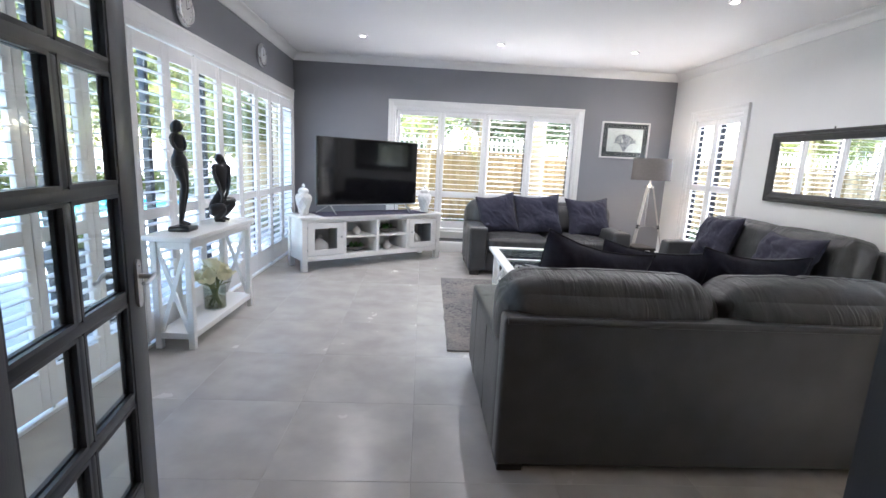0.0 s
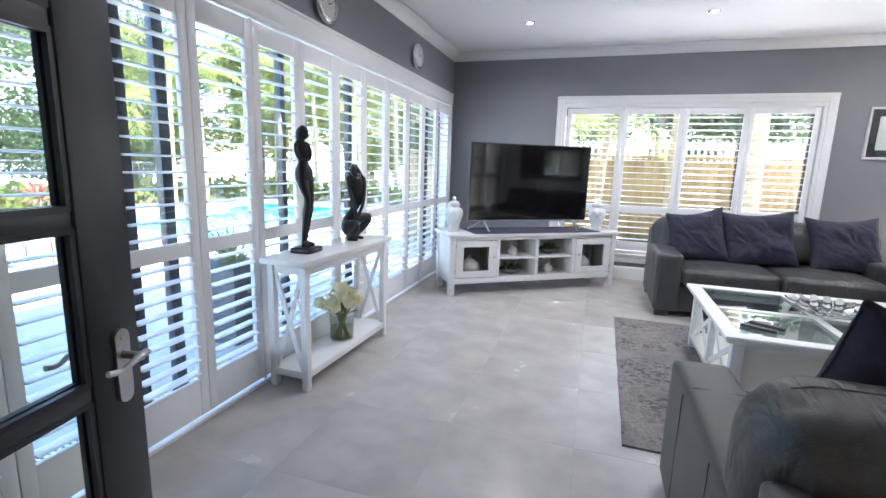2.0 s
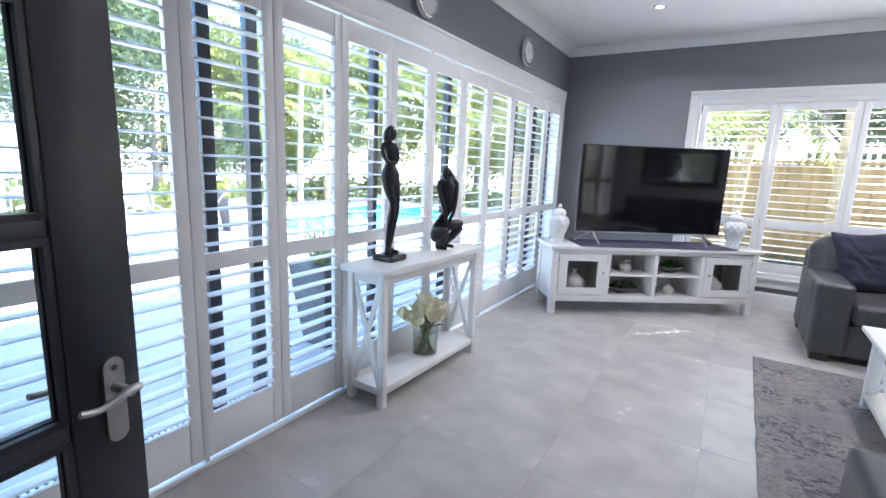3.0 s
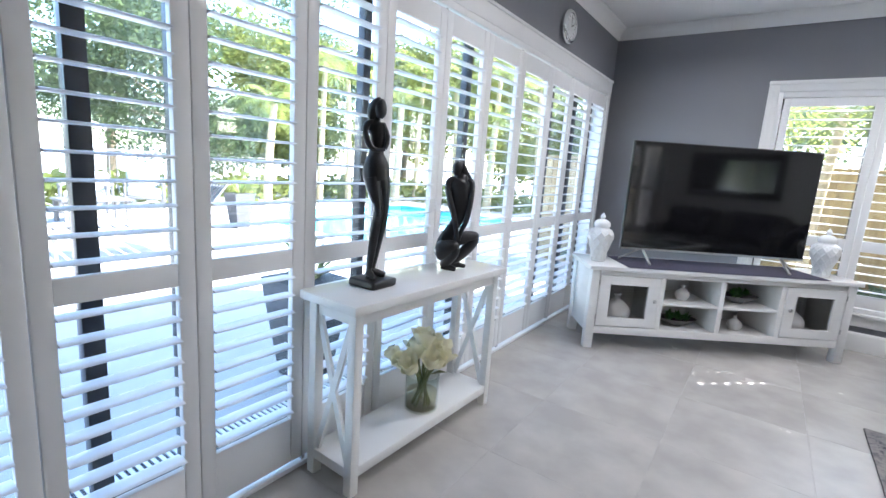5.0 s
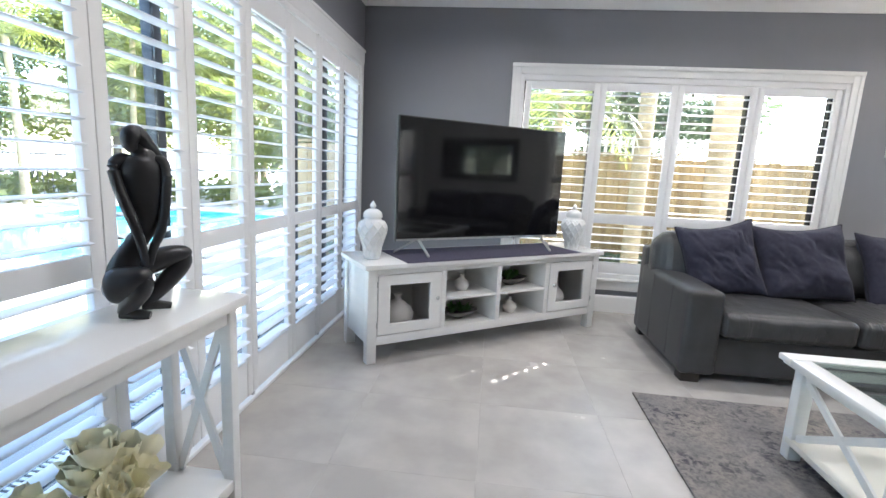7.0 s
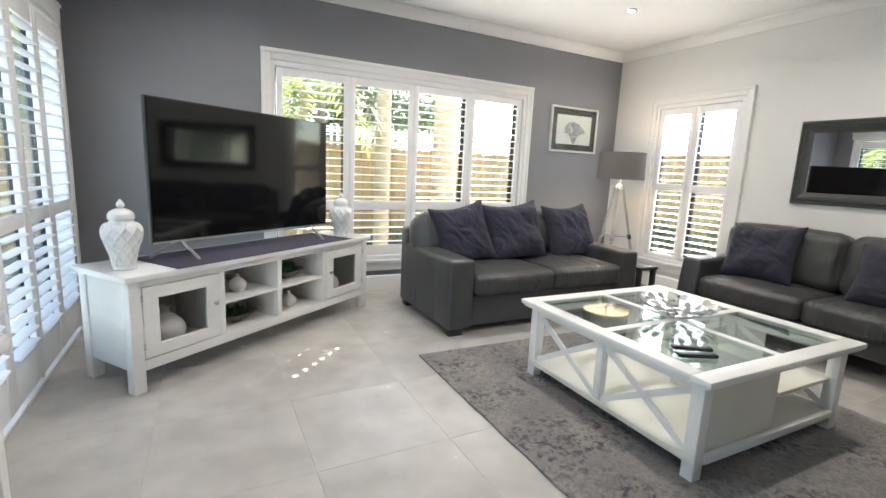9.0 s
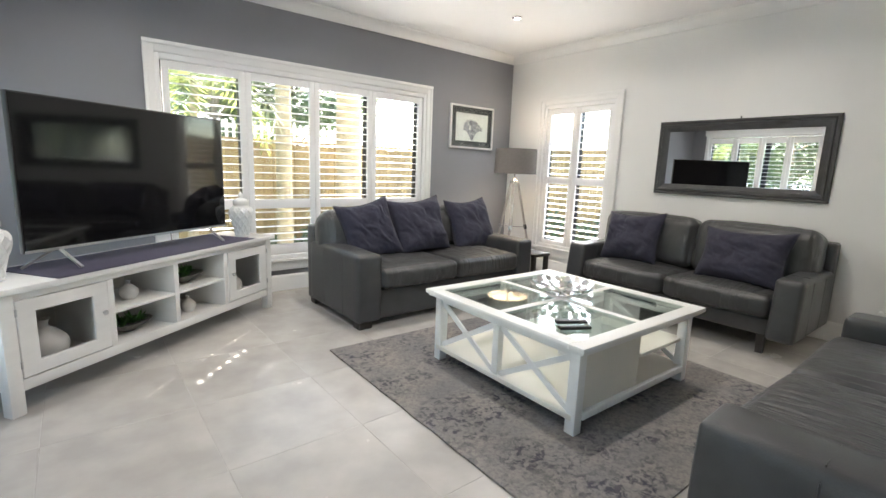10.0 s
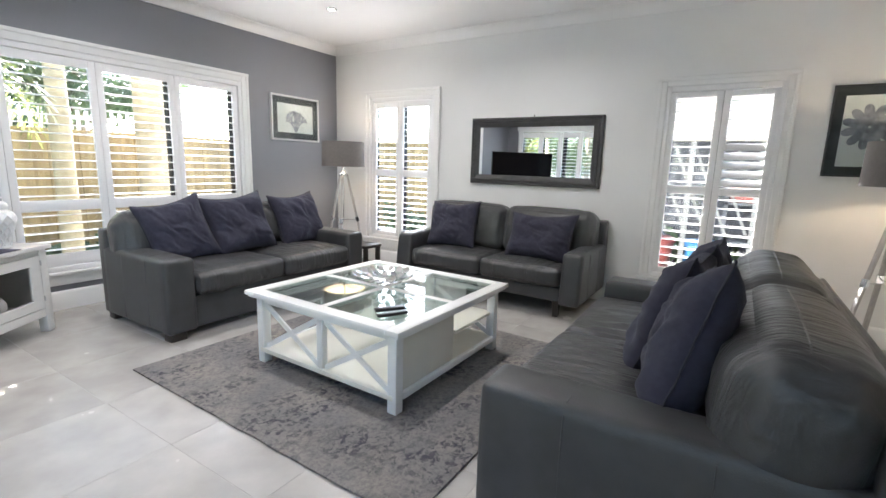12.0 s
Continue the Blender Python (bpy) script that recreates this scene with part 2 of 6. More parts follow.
POT = mat("charcoal_pot", (0.06, 0.06, 0.068), 0.6, vary=0.25, vscale=6)
LOUNGER = mat("lounger_frame", (0.10, 0.10, 0.105), 0.5, vary=0.2)
SLING = mat("lounger_sling", (0.35, 0.35, 0.36), 0.8, vary=0.1)
WHITEMETAL = mat("white_metal", (0.75, 0.75, 0.75), 0.4, vary=0.04)
GRATE = mat("grate_steel", (0.05, 0.05, 0.055), 0.5, 0.4, vary=0.2)
DOWNLIGHT = glow("downlight_lens", (1.0, 0.93, 0.82), 1.3)
BULB = glow("bulb", (1.0, 0.78, 0.54), 22.0)


# ---- building helpers ----
def box(bm, x0, x1, y0, y1, z0, z1, bev=0.0, seg=2):
    r = bmesh.ops.create_cube(bm, size=1.0, matrix=Matrix.LocRotScale(((x0 + x1) / 2, (y0 + y1) / 2, (z0 + z1) / 2), None, (abs(x1 - x0), abs(y1 - y0), abs(z1 - z0))))
    if bev:
        edges = list({e for v in r["verts"] for e in v.link_edges})
        bmesh.ops.bevel(bm, geom=edges, offset=bev, segments=seg, affect="EDGES", profile=0.5)
    return bm


def beam(bm, a, b, w, d, bev=0.0):
    """A bar of section w by d from a to b."""
    a, b = Vector(a), Vector(b)
    q = (b - a).to_track_quat("Z", "Y")
    r = bmesh.ops.create_cube(bm, size=1.0, matrix=Matrix.LocRotScale((a + b) / 2, q, (w, d, (b - a).length)))
    if bev:
        bmesh.ops.bevel(bm, geom=list({e for v in r["verts"] for e in v.link_edges}), offset=bev, segments=2, affect="EDGES")
    return bm


def rod(bm, a, b, r0, r1=None, seg=12):
    a, b = Vector(a), Vector(b)
    q = (b - a).to_track_quat("Z", "Y")
    bmesh.ops.create_cone(bm, cap_ends=True, segments=seg, radius1=r0, radius2=r0 if r1 is None else r1, depth=(b - a).length, matrix=Matrix.LocRotScale((a + b) / 2, q, None))
    return bm


def lathe(bm, profile, seg=32, relief=None, at=(0, 0, 0)):
    """Turn (radius, height) pairs about z."""
    rings = []
    for i, (r, z) in enumerate(profile):
        ring = []
        for k in range(seg):
            a = 2 * math.pi * k / seg
            rr = r + (relief(a, z, r) if relief else 0)
            ring.append(bm.verts.new((at[0] + rr * math.cos(a), at[1] + rr * math.sin(a), at[2] + z)))
        rings.append(ring)
    for r0, r1 in zip(rings, rings[1:]):
        for k in range(seg):
            bm.faces.new((r0[k], r0[(k + 1) % seg], r1[(k + 1) % seg], r1[k]))
    for ring, flip in ((rings[0], True), (rings[-1], False)):
        bm.faces.new(ring[::-1] if flip else ring)
    return bm


def loft(bm, spine, seg=16):
    """A closed tube through rows of (x, y, z, radius across x, radius across y)."""
    rings = []
    n = len(spine)
    for i, (x, y, z, rx, ry) in enumerate(spine):
        a, b = Vector(spine[max(0, i - 1)][:3]), Vector(spine[min(n - 1, i + 1)][:3])
        q = Vector((0, 0, 1)).rotation_difference((b - a).normalized())
        rings.append([bm.verts.new(Vector((x, y, z)) + q @ Vector((rx * math.cos(2 * math.pi * k / seg), ry * math.sin(2 * math.pi * k / seg), 0))) for k in range(seg)])
    for r0, r1 in zip(rings, rings[1:]):
        for k in range(seg):
            bm.faces.new((r0[k], r0[(k + 1) % seg], r1[(k + 1) % seg], r1[k]))
    bm.faces.new(rings[0][::-1]), bm.faces.new(rings[-1])
    return bm


def smooth_rows(rows, steps=5):
    """Rows of numbers joined by a smooth curve."""
    out = []
    P = [np.array(r, float) for r in rows]
    for i in range(len(P) - 1):
        p0, p1, p2, p3 = P[max(0, i - 1)], P[i], P[i + 1], P[min(len(P) - 1, i + 2)]
        for s in range(steps):
            t = s / steps
            out.append(tuple(0.5 * (2 * p1 + (p2 - p0) * t + (2 * p0 - 5 * p1 + 4 * p2 - p3) * t * t + (3 * p1 - p0 - 3 * p2 + p3) * t ** 3)))
    return out + [tuple(P[-1])]


def softbox(bm, cx, cy, cz, sx, sy, sz, r=0.05, bulge=(0, 0, 0), n=12, crease=0.0, freq=5.0, seed=0, pleat=0.0):
    """An upholstered block: rounded edges, faces that swell, soft creases and short gathered folds across the length."""
    half = Vector((sx / 2, sy / 2, sz / 2))
    r = min(r, min(half) * 0.98)
    vs = []
    for ax in range(3):
        u, v = (ax + 1) % 3, (ax + 2) % 3
        for sgn in (-1, 1):
            grid = []
            for i in range(n + 1):
                row = []
                for j in range(n + 1):
                    p = Vector((0, 0, 0))
                    p[ax] = sgn
                    p[u], p[v] = math.sin((2 * i / n - 1) * math.pi / 2 * 0.999), math.sin((2 * j / n - 1) * math.pi / 2 * 0.999)
                    q = Vector([p[k] * half[k] for k in range(3)])
                    c = Vector([max(-(half[k] - r), min(half[k] - r, q[k])) for k in range(3)])
                    d = q - c
                    if d.length > 1e-9:
                        q = c + d.normalized() * r
                    for k in range(3):
                        q[k] += p[k] * bulge[k] * (1 - p[(k + 1) % 3] ** 2) * (1 - p[(k + 2) % 3] ** 2)
                    if crease:
                        s = Vector((q.x * freq + seed * 3.1, q.y * freq * 1.6, q.z * freq))
                        q += q.normalized() * crease * (noise.noise(s) + 0.4 * noise.noise(s * 2.7))
                    if pleat:
                        warp = 0.05 * noise.noise(Vector((q.x * 5, q.y * 9, q.z * 9 + seed)))
                        zone = max(0.0, noise.noise(Vector((q.x * 3.3 + seed * 1.7, q.y * 3.5, q.z * 3.5))) + 0.34)
                        fold = 0.4 - abs(noise.noise(Vector(((q.x + warp) * 21 + seed, q.y * 3.2, q.z * 3.2)))) * 1.7
                        for k in range(3):
                            q[k] += p[k] * pleat * zone * fold * (1 - p[(k + 1) % 3] ** 8) * (1 - p[(k + 2) % 3] ** 8)
                    row.append(bm.verts.new(q + Vector((cx, cy, cz))))
                grid.append(row)
            for i in range(n):
                for j in range(n):
                    f = (grid[i][j], grid[i + 1][j], grid[i + 1][j + 1], grid[i][j + 1])
                    bm.faces.new(f if sgn > 0 else f[::-1])
            vs += [v_ for row in grid for v_ in row]
    bmesh.ops.remove_doubles(bm, verts=vs, dist=0.0008)
    return bm


def part(name, bm, material, parent=None, label="", flat=False, at=None):
    """Links a bmesh as one mesh object under a thing or a part."""
    me = bpy.data.meshes.new(name)
    bm.normal_update()
    bm.to_mesh(me)
    bm.free()
    me.materials.append(material)
    if not flat:
        me.polygons.foreach_set("use_smooth", [True] * len(me.polygons))
        me.set_sharp_from_angle(angle=radians(38))
    ob = new(name, me)
    ob.parent = parent
    if at is not None:
        ob.matrix_basis = at
    if label:
        ob["label"] = label
    return ob


def again(ob, m, parent=None):
    """Another object on the same mesh."""
    o = ob.copy()
    scene.collection.objects.link(o)
    o.parent = parent if parent else ob.parent
    o.matrix_basis = m
    return o


def thing(name, m, label, category, group=""):
    e = new(name)
    e.empty_display_size = 0.1
    e.matrix_basis = m
    return tagged(e, label, category, group)


def solid(name, boxes, material, label="", kind="structure", bev=0.0, category=""):
    bm = bmesh.new()
    for b in boxes:
        box(bm, *b, bev=bev)
    ob = part(name, bm, material)
    return tagged(ob, label, category, "", kind)


B = bmesh.new

# ---- room ----
XW, XE, YN, YS, H = -2.1, 3.28, 6.6, 0.64, 2.66
WIN = (-0.72, 1.90, 0.30, 2.04)            # north window opening: x0, x1, z0, z1
EW1 = (5.06, 6.02, 0.30, 2.02)             # east window openings: y0, y1, z0, z1
EW2 = (1.84, 2.68, 0.30, 1.96)
DW = (-1.085, 0.56, 2.08)                   # doorway: x0, x1, top
WO = (0.95, 6.345, 2.10)                    # wall of shutters: y0, y1, top
T = 0.14
solid("wall_north", [(XW - T, WIN[0], YN, YN + T, -0.05, H), (WIN[1], XE + T, YN, YN + T, -0.05, H), (WIN[0], WIN[1], YN, YN + T, -0.05, WIN[2]), (WIN[0], WIN[1], YN, YN + T, WIN[3], H)], WALL_GREY, "mid-grey painted feature wall with a wide window")
solid("wall_east", [(XE, XE + T, EW1[1], YN, -0.05, H), (XE, XE + T, EW2[1], EW1[0], -0.05, H), (XE, XE + T, YS - 2.9, EW2[0], -0.05, H),
                    (XE, XE + T, EW1[0], EW1[1], -0.05, EW1[2]), (XE, XE + T, EW1[0], EW1[1], EW1[3], H), (XE, XE + T, EW2[0], EW2[1], -0.05, EW2[2]), (XE, XE + T, EW2[0], EW2[1], EW2[3], H)], WALL_WHITE, "plain white painted wall with two narrow windows")
solid("wall_west", [(XW - T, XW, WO[1], YN, -0.05, H), (XW - T, XW, YS - 2.9, WO[0], -0.05, H), (XW - T, XW, WO[0], WO[1], WO[2], H)], WALL_GREY, "mid-grey painted wall above a run of glazed doors")
solid("wall_south", [(XW, DW[0] - 0.06, YS - 0.14, YS, -0.05, H), (DW[1] + 0.06, XE, YS - 0.14, YS, -0.05, H), (DW[0] - 0.06, DW[1] + 0.06, YS - 0.14, YS, DW[2] + 0.06, H)], WALL_WHITE, "plain pale painted wall with a wide doorway")
# The hall wall is unseen; its grey is chosen to dim light on the sofa back.
solid("wall_hall", [(XW, XE, YS - 2.9 - T, YS - 2.9, -0.05, H)], WALL_GREY, "plain grey wall that closes the hall")
solid("ceiling", [(XW - T, XE + T, YS - 2.9 - T, YN + T, H, H + 0.25)], CEIL, "flat white painted plaster ceiling")
solid("door_frame", [(DW[0] - 0.06, DW[0], YS - 0.15, YS + 0.012, 0, DW[2] + 0.06), (DW[1], DW[1] + 0.06, YS - 0.15, YS + 0.012, 0, DW[2] + 0.06), (DW[0], DW[1], YS - 0.15, YS + 0.012, DW[2], DW[2] + 0.06)], DOORPAINT, "charcoal painted timber door frame", bev=0.004)


def moulding(name, runs, profile, material, label, kind="structure"):
    """Sweeps a profile of (out from wall, height) along straight runs of (start, end, inward direction)."""
    bm = B()
    for a, b, d in runs:
        a, b, d = Vector(a), Vector(b), Vector(d)
        r0 = [bm.verts.new(a + d * o + Vector((0, 0, z))) for o, z in profile]
        r1 = [bm.verts.new(b + d * o + Vector((0, 0, z))) for o, z in profile]
        n = len(profile)
        for k in range(n):
            bm.faces.new((r0[k], r0[(k + 1) % n], r1[(k + 1) % n], r1[k]))
        bm.faces.new(r0[::-1]), bm.faces.new(r1)
    bmesh.ops.recalc_face_normals(bm, faces=bm.faces)
    return tagged(part(name, bm, material), label, "", "", kind)


cove = [(0.0, H - 0.095), (0.012, H - 0.095), (0.018, H - 0.082), (0.03, H - 0.05), (0.055, H - 0.022), (0.085, H - 0.012), (0.09, H - 0.001), (0.0, H - 0.001)]
moulding("cornice", [((XW, YN, 0), (XE, YN, 0), (0, -1, 0)), ((XE, YN, 0), (XE, YS, 0), (-1, 0, 0)), ((XW, YS, 0), (XW, YN, 0), (1, 0, 0)), ((XW, YS, 0), (XE, YS, 0), (0, 1, 0))], cove, TRIM, "white coved plaster cornice")
skirt = [(0.0, 0.001), (0.016, 0.001), (0.016, 0.13), (0.008, 0.15), (0.0, 0.155)]
moulding("baseboard", [((XW, YN, 0), (XE, YN, 0), (0, -1, 0)), ((XE, YN, 0), (XE, YS, 0), (-1, 0, 0)), ((XW, WO[1] + 0.06, 0), (XW, YN, 0), (1, 0, 0)), ((DW[1] + 0.06, YS, 0), (XE, YS, 0), (0, 1, 0)), ((XW, YS, 0), (DW[0] - 0.06, YS, 0), (0, 1, 0))], skirt, TRIM, "white painted skirting board")

# ---- shutters ----
LOUVRES = {}


def louvre_mesh(length, tilt, notched=0):
    """One blade; a notched one has a slot, as for a tilt bar, added to let sun dots through."""
    key = (round(length, 3), tilt, notched)
    if key not in LOUVRES:
        bm = B()
        prof = [(0.033 * math.cos(a), 0.0048 * math.sin(a)) for a in [2 * math.pi * k / 12 for k in range(12)]]
        c, s = math.cos(radians(tilt)), math.sin(radians(tilt))
        cuts = [(-length / 2, -0.030), (-0.009, length / 2)] if notched else [(-length / 2, length / 2)]
        for xa, xb in cuts:
            ends = [[bm.verts.new((x, c * p - s * q, s * p + c * q)) for p, q in prof] for x in (xa, xb)]
            for k in range(12):
                bm.faces.new((ends[0][k], ends[0][(k + 1) % 12], ends[1][(k + 1) % 12], ends[1][k]))
            bm.faces.new(ends[0]), bm.faces.new(ends[1][::-1])
        for (_, xa), (xb, _) in zip(cuts, cuts[1:]):
            box(bm, xa - 0.001, xb + 0.001, -0.031, -0.021, -0.003, 0.003), box(bm, xa - 0.001, xb + 0.001, 0.015, 0.031, -0.003, 0.003)
        bmesh.ops.recalc_face_normals(bm, faces=bm.faces)
        LOUVRES[key] = part("louvre", bm, SHUTTER)
    return LOUVRES[key]


def shutter(m, w, zs, label, group, stile=0.055, tilt=0.0, pitch=0.070, end_gap=0.0, handed=0, shut=None):
    """One hinged shutter panel: local x along its width from 0 to w, z up. zs: bottom, louvre bottom, mid rail bottom and top, louvre top, top."""
    e = thing("shutter_panel", m, label, "shutter", group)
    z0, z1, z2, z3, z4, z5 = zs
    d = 0.014
    for x0 in (0.0015, w - stile - 0.0015):
        part("stile", box(B(), x0, x0 + stile, -d, d, z0, z5, 0.003), SHUTTER, e)
    for a, b in ((z0, z1), (z2, z3), (z4, z5)):
        part("rail", box(B(), stile + 0.0015, w - stile - 0.0015, -d + 0.002, d - 0.002, a, b, 0.003), SHUTTER, e)
    inner = w - 2 * stile - 0.003
    for a, b in ((z1, z2), (z3, z4)):
        n = max(1, round((b - a) / pitch))
        for k in range(n):
            z = a + (b - a) * (k + 0.5) / n
            # Only blades at these heights are slotted, to place the sun dots on the floor.
            src = louvre_mesh(inner - end_gap * 2, 62.0 if shut and shut[0] < z < shut[1] else tilt, handed if 1.43 < z < 1.83 else 0)
            at = pose(w / 2, 0, z)
            if src.parent is None:
                src.parent, src.matrix_basis = e, at
            else:
                again(src, at, e)
    return e


# west run: panel joints along y
JW = [0.98, 1.22, 1.62, 2.025, 2.425, 2.83, 3.235, 3.65, 4.06, 4.485, 4.945, 5.37, 5.805, 6.27]
XSH = -2.05
for a, b in zip(JW, JW[1:]):
    shutter(pose(XSH, a, 0, 0, 0, 90), b - a, (0.035, 0.225, 0.835, 0.905, 1.88, 1.985), "tall white plantation shutter panel with open louvres", "shutters along the pool side", stile=0.05)
solid("trim_pelmet", [(XW + 0.002, XW + 0.072, 0.93, 6.36, 2.03, 2.135), (XW + 0.002, XW + 0.080, 0.93, 6.368, 2.122, 2.142), (XW + 0.03, XW + 0.07, 0.95, 6.3, 1.995, 2.03)], SHUTTER, "white timber pelmet over the shutter track", bev=0.003)
solid("trim_jamb", [(XW - 0.10, XW + 0.075, 6.275, 6.33, 0.0, 2.03), (XW - 0.1, XW + 0.075, 0.93, 0.975, 0.0, 2.03)], SHUTTER, "white timber jamb beside the shutters", bev=0.003)
solid("trim_track", [(XW + 0.025, XW + 0.075, 0.95, 6.21, 0.001, 0.02)], SHUTTER, "white floor track under the shutters", bev=0.003)
bm = B()
for y in (1.0, 2.04, 2.84, 3.66, 4.495, 5.38, 6.25):
    rod(bm, (XSH, y, 1.985), (XSH, y, 2.0), 0.006, seg=8)
    box(bm, XSH - 0.012, XSH + 0.012, y - 0.008, y + 0.008, 0.019, 0.036)
tagged(part("trim_pivots", bm, NICKEL), "small nickel shutter pivots", "", "", "structure")

# sliding glass doors behind the shutters
door = thing("door_1", pose(0, 0, 0), "black aluminium sliding glass doors, closed", "glass door")
door["kind"] = "structure"
XG = -2.19
for x, y, w in ((XG, 0.99, 0.07), (XG, 2.195, 0.055), (XG - 0.15, 2.525, 0.06), (XG - 0.03, 3.285, 0.045), (XG - 0.03, 4.13, 0.055), (XG, 5.30, 0.08), (XG, 5.82, 0.10), (XG, 6.27, 0.06)):
    part("post", box(B(), x - 0.022, x + 0.022, y - w / 2, y + w / 2, 0.03, 2.05, 0.003), BLACKFRAME, door)
part("head", box(B(), XG - 0.19, XG + 0.06, 0.955, 6.315, 2.05, 2.098, 0.003), BLACKFRAME, door)
part("sill", box(B(), XG - 0.19, XG + 0.06, 0.955, 6.315, -0.04, 0.028, 0.003), BLACKFRAME, door)
for a, b in ((1.03, 2.165), (2.225, 3.26), (3.31, 4.10), (4.16, 5.258), (5.342, 5.768), (5.872, 6.235)):
    p = part("pane", box(B(), XG - 0.003, XG + 0.003, a, b, 0.03, 2.05), GLASS, door)
    p.visible_shadow = False


# north window
def window_set(name, m, w, z0, z1, joints, zs, label, cas=0.10, depth=T, sash=(), group="", handed=(), casing_top=None, sill=True, shut={}, bars=()):
    """A cased opening: local x along the wall, -y into the room. joints: shutter panel edges."""
    e = thing(name, m, label, "window")
    e["kind"] = "structure"
    zt = z1 + cas if casing_top is None else casing_top
    c = B()
    for x0, x1 in ((-cas, 0), (w, w + cas)):
        box(c, x0, x1, -0.022, -0.001, z0 - 0.05, zt, 0.004)
        box(c, x0 + (0 if x0 < 0 else cas - 0.03), x0 + (0.03 if x0 < 0 else cas), -0.032, -0.021, z0 - 0.05, zt, 0.004)
    part("casing", c, TRIM, e)
    part("head_casing", box(box(B(), 0, w, -0.022, -0.001, z1, zt, 0.004), -cas - 0.002, w + cas + 0.002, -0.036, -0.0225, zt - 0.03, zt + 0.002, 0.004), TRIM, e)
    if sill:
        part("sill", box(B(), -cas - 0.02, w + cas + 0.02, -0.045, 0.06, z0 - 0.012, z0 + 0.012, 0.005), TRIM, e)
        part("apron", box(B(), -cas, w + cas, -0.022, -0.001, z0 - 0.095, z0 - 0.013, 0.004), TRIM, e)
    lin = B()
    box(lin, 0.0, 0.035, -0.008, 0.075, z0 + 0.013, z1, 0.002), box(lin, w - 0.035, w, -0.008, 0.075, z0 + 0.013, z1, 0.002), box(lin, 0.036, w - 0.036, -0.008, 0.075, z1 - 0.045, z1, 0.002), box(lin, 0.036, w - 0.036, -0.008, 0.075, z0 + 0.013, z0 + 0.05, 0.002)
    part("shutter_frame", lin, SHUTTER, e)
    f = B()
    box(f, 0, w, depth - 0.09, depth - 0.03, z0 - 0.0, z0 + 0.05), box(f, 0, w, depth - 0.09, depth - 0.03, z1 - 0.05, z1)
    for x in (0.025, *sash, w - 0.025):
        box(f, x - 0.025, x + 0.025, depth - 0.088, depth - 0.032, z0 + 0.05, z1 - 0.05)
    for z in bars:
        box(f, 0.05, w - 0.05, depth - 0.086, depth - 0.034, z - 0.022, z + 0.022)
    part("window_frame", f, BLACKFRAME, e, "black aluminium frame")
    p = part("pane", box(B(), 0.02, w - 0.02, depth - 0.062, depth - 0.056, z0 + 0.03, z1 - 0.03), GLASS, e)
    p.visible_shadow = False
    for k, (a, b) in enumerate(zip(joints, joints[1:])):
        shutter(m @ pose(a, 0.018, 0), b - a, zs, "white plantation shutter panel with open louvres", group, stile=0.05, handed=handed[k] if handed else 0, shut=shut.get(k))
    return e


window_set("window_1", pose(WIN[0], YN, 0), WIN[1] - WIN[0], WIN[2], WIN[3], [0.045, 0.675, 1.305, 1.935, 2.575], (0.355, 0.455, 0.80, 0.885, 1.925, 1.99), "wide white-cased window with four shutter panels", 0.075, sash=(0.65, 1.31, 1.905, 2.55), group="shutters of the wide window", handed=(0, 0, 1, 0), casing_top=2.125, bars=(0.86,))
window_set("window_2", pose(XE, EW1[1], 0, 0, 0, -90), EW1[1] - EW1[0], EW1[2], EW1[3], [0.04, 0.455, 0.92], (0.35, 0.40, 1.09, 1.17, 1.90, 1.97), "narrow white-cased window with two shutter panels", 0.075, sash=(0.47,), group="shutters of the narrow window", casing_top=2.10)
window_set("window_3", pose(XE, EW2[1], 0, 0, 0, -90), EW2[1] - EW2[0], EW2[2], EW2[3], [0.03, 0.425, 0.81], (0.35, 0.40, 1.065, 1.13, 1.865, 1.91), "narrow white-cased window with two half-open shutter panels", 0.07, sash=(0.42,), group="shutters of the narrow window", casing_top=2.03, shut={1: (1.13, 1.5)})


